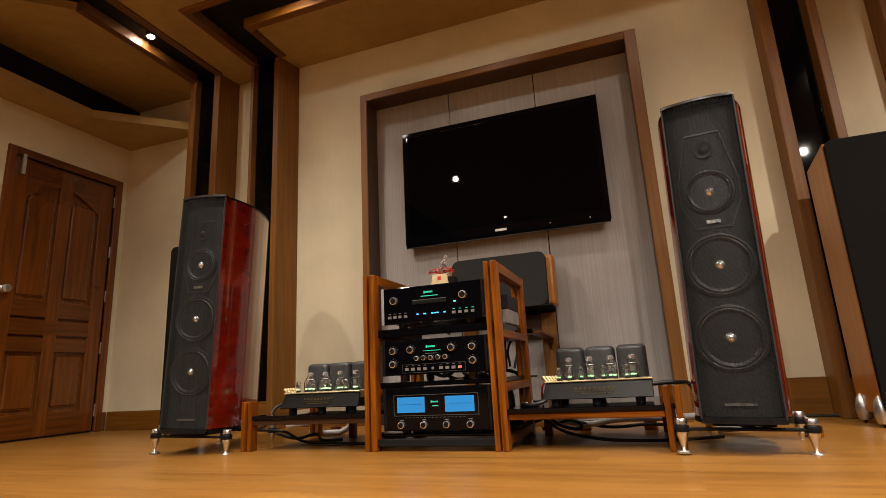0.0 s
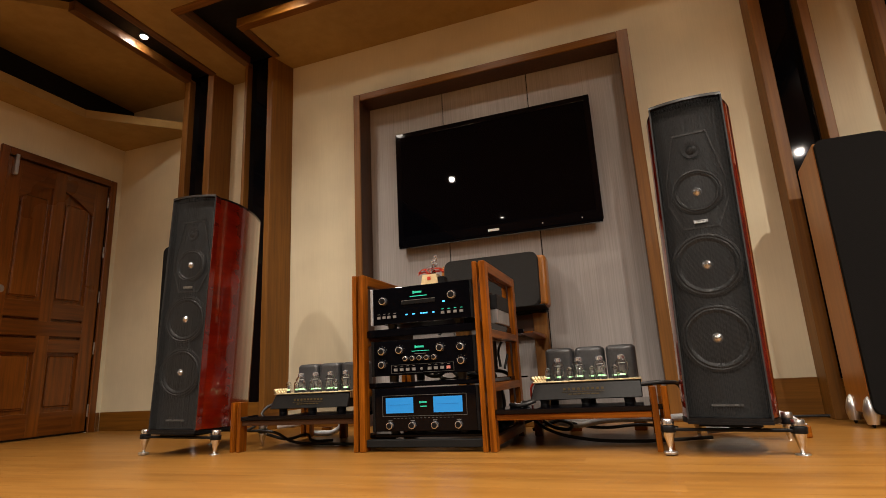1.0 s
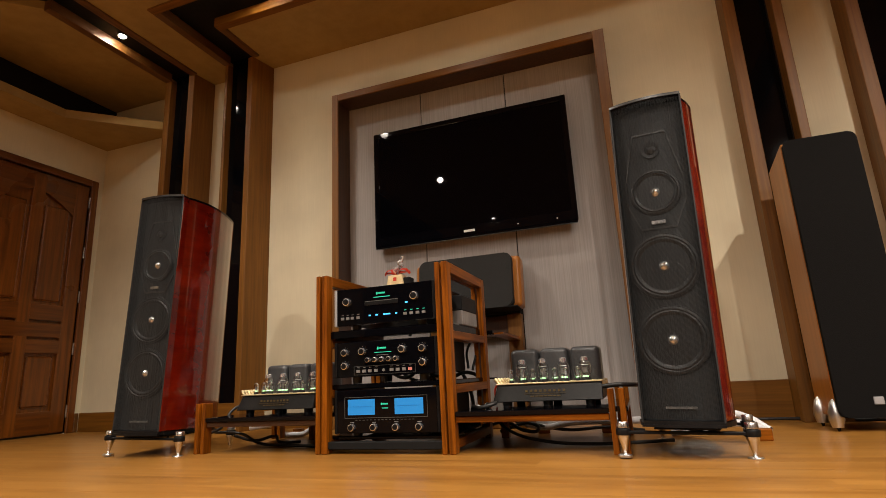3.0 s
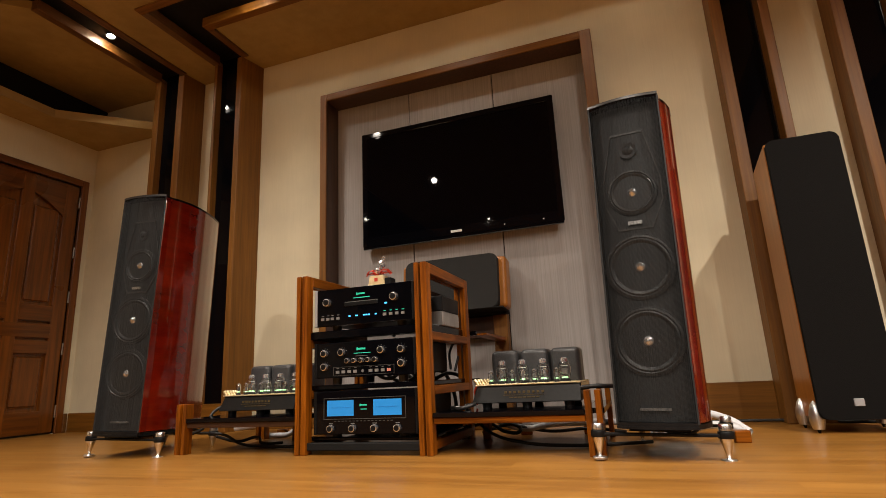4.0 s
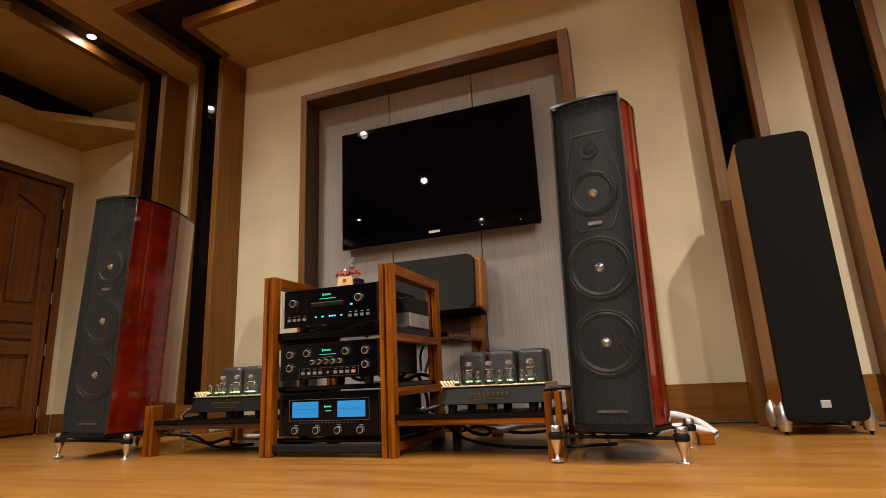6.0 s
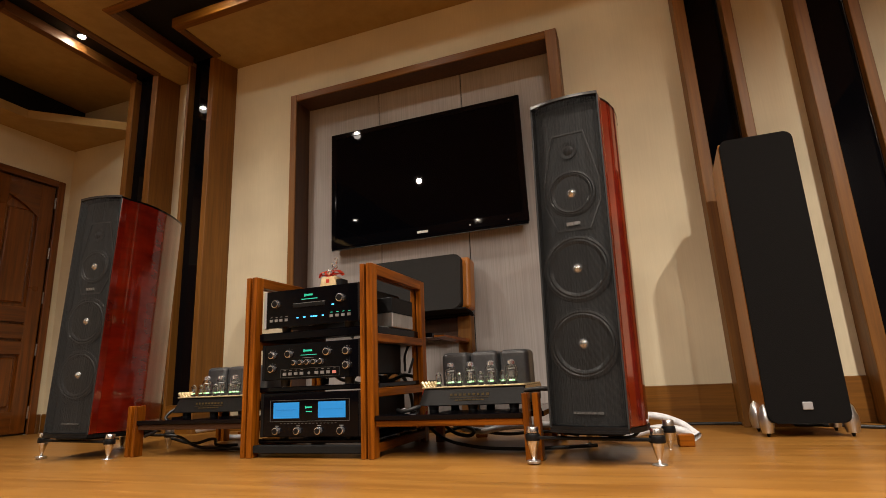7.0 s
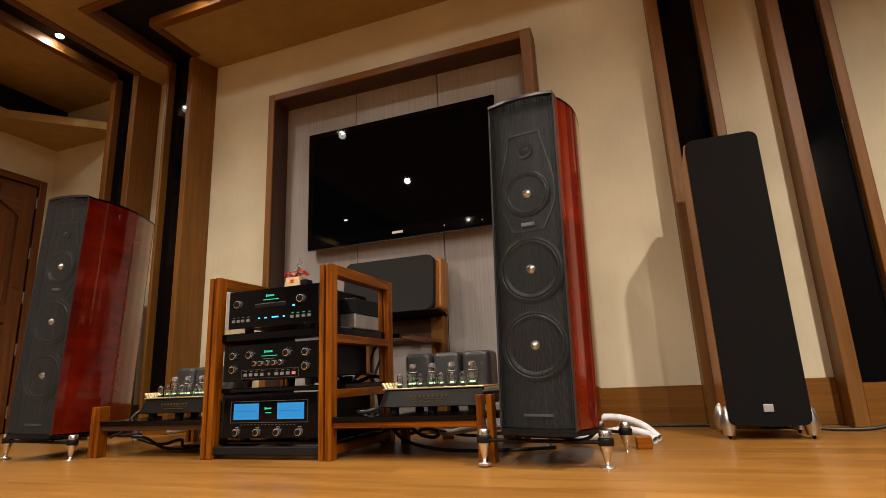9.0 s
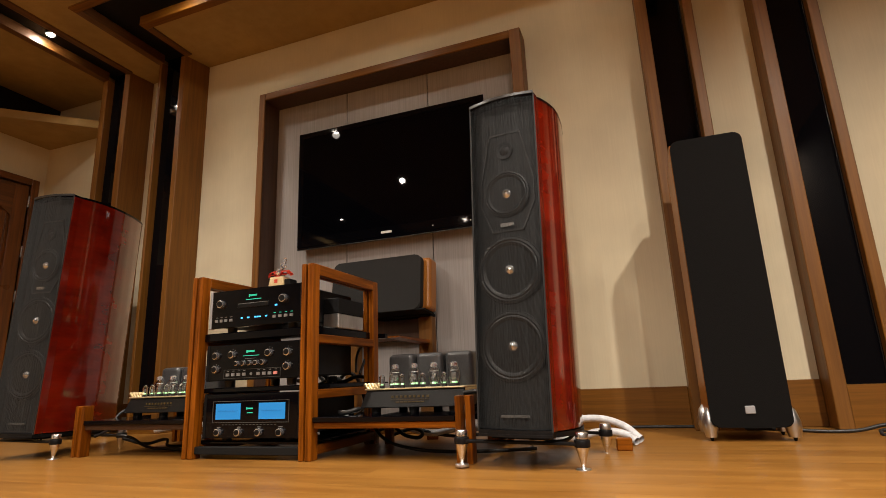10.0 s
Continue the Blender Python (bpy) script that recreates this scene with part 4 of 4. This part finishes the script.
M_GETTER = material("mirror_getter", (0.86, 0.88, 0.92), 0.18, 0.85)
M_CHASSIS = grained("dark_satin_chassis", (0.006, 0.0058, 0.0055), (0.011, 0.0105, 0.010), (60, 60, 60), 0.36, bump=0.05, spec=0.22)
M_BRONZE = material("dull_bronze_mark", (0.16, 0.12, 0.05), 0.45, 0.7)
tube_amplifier(-1.380, "black tube amplifier with glass tubes and dark transformer covers")
tube_amplifier(-0.135, "black tube amplifier with glowing glass tubes beside the rack")

wing = bpy.data.objects["amplifier_shelf.001"]
part("shelf_wing", boxed(0.0985, 0.158, 2.50, RY1, 0.1325, 0.150), M_BLACKGLASS, wing)


# ---------- cables and small blocks ----------
def cable(name, pts, r, mat, label, category="cable"):
    return tagged(tube_path(pts, r, name, mat), label, category)


cable("cable", [(-0.37, 3.03, 0.075), (-0.30, 3.03, 0.046), (-0.215, 3.03, 0.033), (-0.11, 3.03, 0.050), (0.04, 3.03, 0.055), (0.17, 3.03, 0.056), (0.34, 3.04, 0.066), (0.48, 3.06, 0.084), (0.59, 3.02, 0.060), (0.655, 2.95, 0.016)], 0.0145, M_CABLE_GREY, "thick pale grey sheathed cable lying behind the speaker")
cable("cable", [(0.30, 2.92, 0.016), (0.42, 2.90, 0.028), (0.52, 2.93, 0.046), (0.60, 2.94, 0.035), (0.64, 2.90, 0.014)], 0.0145, M_CABLE_GREY, "thick pale grey sheathed cable lying on the floor")
cable("cable", [(-1.86, 3.04, 0.050), (-1.78, 3.04, 0.060), (-1.61, 3.04, 0.074), (-1.50, 3.04, 0.077), (-1.455, 3.03, 0.060), (-1.49, 3.03, 0.024), (-1.57, 3.03, 0.014), (-1.70, 3.03, 0.022)], 0.0145, M_CABLE_GREY, "thick pale grey cable looped under the low shelf")
cable("cable", [(-0.40, 2.80, 0.10), (-0.30, 2.72, 0.045), (-0.16, 2.66, 0.018), (0.02, 2.64, 0.010), (0.16, 2.68, 0.009), (0.30, 2.74, 0.009)], 0.0065, M_CABLE, "black power cable lying on the floor")
cable("cable", [(-1.70, 2.60, 0.075), (-1.60, 2.66, 0.06), (-1.52, 2.68, 0.018), (-1.36, 2.66, 0.009), (-1.18, 2.63, 0.009), (-1.0, 2.62, 0.009)], 0.0065, M_CABLE, "black power cable lying on the floor")
cable("cable", [(-1.565, 2.76, 0.185), (-1.61, 2.70, 0.19), (-1.64, 2.64, 0.17), (-1.66, 2.60, 0.10), (-1.72, 2.58, 0.07)], 0.007, M_CABLE, "black speaker cable hanging off the shelf")
cable("cable", [(0.076, 2.62, 0.215), (0.15, 2.60, 0.219), (0.22, 2.72, 0.19), (0.25, 2.74, 0.12), (0.28, 2.72, 0.075)], 0.008, M_CABLE, "black speaker cable running to the speaker")
cable("cable", [(0.30, 2.66, 0.085), (0.36, 2.60, 0.058), (0.42, 2.58, 0.054), (0.46, 2.62, 0.075)], 0.006, M_CABLE, "thin black cable under the speaker")
cable("cable", [(0.56, 3.46, 0.010), (0.76, 3.45, 0.012), (0.98, 3.44, 0.010), (1.20, 3.30, 0.012), (1.42, 3.27, 0.010), (1.55, 3.25, 0.035), (1.60, 3.24, 0.02), (1.48, 3.20, 0.008), (1.75, 3.25, 0.009)], 0.007, M_CABLE, "black cable lying along the baseboard")
cable("cable", [(-0.51, 2.90, 0.30), (-0.50, 2.94, 0.40), (-0.515, 2.95, 0.43), (-0.54, 2.94, 0.40), (-0.53, 2.90, 0.31)], 0.006, M_CABLE, "black cable looped behind the rack")
cable("cable", [(-0.40, 2.72, 0.158), (-0.36, 2.60, 0.162), (-0.32, 2.54, 0.17), (-0.36, 2.52, 0.159), (-0.42, 2.58, 0.158)], 0.008, M_CABLE, "black cable coiled on the shelf")
cable("cable", [(-0.41, 2.62, 0.157), (-0.385, 2.54, 0.158), (-0.355, 2.555, 0.160), (-0.37, 2.64, 0.158), (-0.40, 2.70, 0.158)], 0.006, M_CABLE_GREY, "pale silver speaker cable on the shelf")
cable("cable", [(-0.335, 2.68, 0.238), (-0.350, 2.68, 0.222), (-0.358, 2.70, 0.195), (-0.365, 2.74, 0.160)], 0.0045, M_RED, "red speaker lead at the amplifier terminals")
cable("cable", [(-0.44, 2.98, 0.10), (-0.37, 2.97, 0.06), (-0.30, 2.95, 0.028), (-0.24, 2.96, 0.03), (-0.28, 2.99, 0.055), (-0.36, 3.0, 0.04), (-0.42, 2.98, 0.02)], 0.008, M_CABLE, "black cables coiled behind the rack")
cable("cable", [(-0.46, 2.99, 0.05), (-0.36, 3.01, 0.075), (-0.26, 3.02, 0.045), (-0.12, 3.03, 0.020), (0.05, 3.02, 0.030), (0.20, 3.05, 0.012)], 0.007, M_CABLE, "black cables coiled behind the rack")
cable("cable", [(-1.66, 2.68, 0.05), (-1.58, 2.74, 0.02), (-1.50, 2.78, 0.035), (-1.44, 2.74, 0.012), (-1.34, 2.76, 0.010)], 0.007, M_CABLE, "black cable coiled under the low shelf")
for k, (cx, z0, sag) in enumerate(((-0.96, 0.40, 0.12), (-0.88, 0.36, 0.10), (-0.80, 0.42, 0.16), (-0.73, 0.34, 0.07))):
    cy = 3.012 + 0.012 * (k % 3)
    cable("cable", [(cx - 0.06, cy - 0.04, z0), (cx - 0.03, cy, z0 - sag * 0.6), (cx + 0.06, cy, z0 - sag), (cx + 0.16, cy, z0 - sag * 0.7), (cx + 0.22, cy + 0.01, z0 - sag * 1.2), (cx + 0.24, cy + 0.01, 0.02)], 0.009, M_CABLE, "black cable hanging behind the equipment rack")
for px, py, a in ((0.60, 2.78, 8), (-0.24, 3.085, 20), (0.05, 3.085, -10), (-1.56, 3.06, 15)):
    blk = thing("wooden_block", pose(px, py, 0, 0, 0, a), "small amber wooden cable-rest block on the floor", "block", "cable blocks")
    part("block", boxed(-0.026, 0.026, -0.02, 0.02, 0, 0.042, bevel=0.003), M_RACK_X, blk)

# ---------- floor planks ----------
floor_ob = bpy.data.objects["floor"]
rnd = random.Random(11)
PW, PL = 0.120, 1.22
plank_meshes = []
for i in range(4):
    plank_meshes.append(mesh_of("plank", boxed(-PL / 2, PL / 2, -PW / 2 + 0.0003, PW / 2 - 0.0003, -0.012, 0.0), M_FLOOR))
rest = bmesh.new()
y = WALL - PW / 2
while y > BACK:
    x = LEFT - rnd.uniform(0, PL)
    while x < RIGHT:
        x0, x1 = max(x, LEFT - 0.12), min(x + PL, RIGHT + 0.12)
        if y > 0.9:
            whole = x1 - x0 > PL - 0.001
            half = (x1 - x0) / 2
            p = new("plank", plank_meshes[rnd.randrange(4)] if whole else mesh_of("plank", boxed(-half, half, -PW / 2 + 0.0003, PW / 2 - 0.0003, -0.012, 0.0), M_FLOOR))
            p.matrix_world = pose((x0 + x1) / 2, y, 0)
            p.parent = floor_ob
        else:
            box(rest, x0 + 0.0004, x1 - 0.0004, y - PW / 2 + 0.0004, y + PW / 2 - 0.0004, -0.012, 0.0)
        x += PL
    y -= PW
far = part("planks", rest, M_FLOOR, floor_ob)
far["kind"] = "stuff"
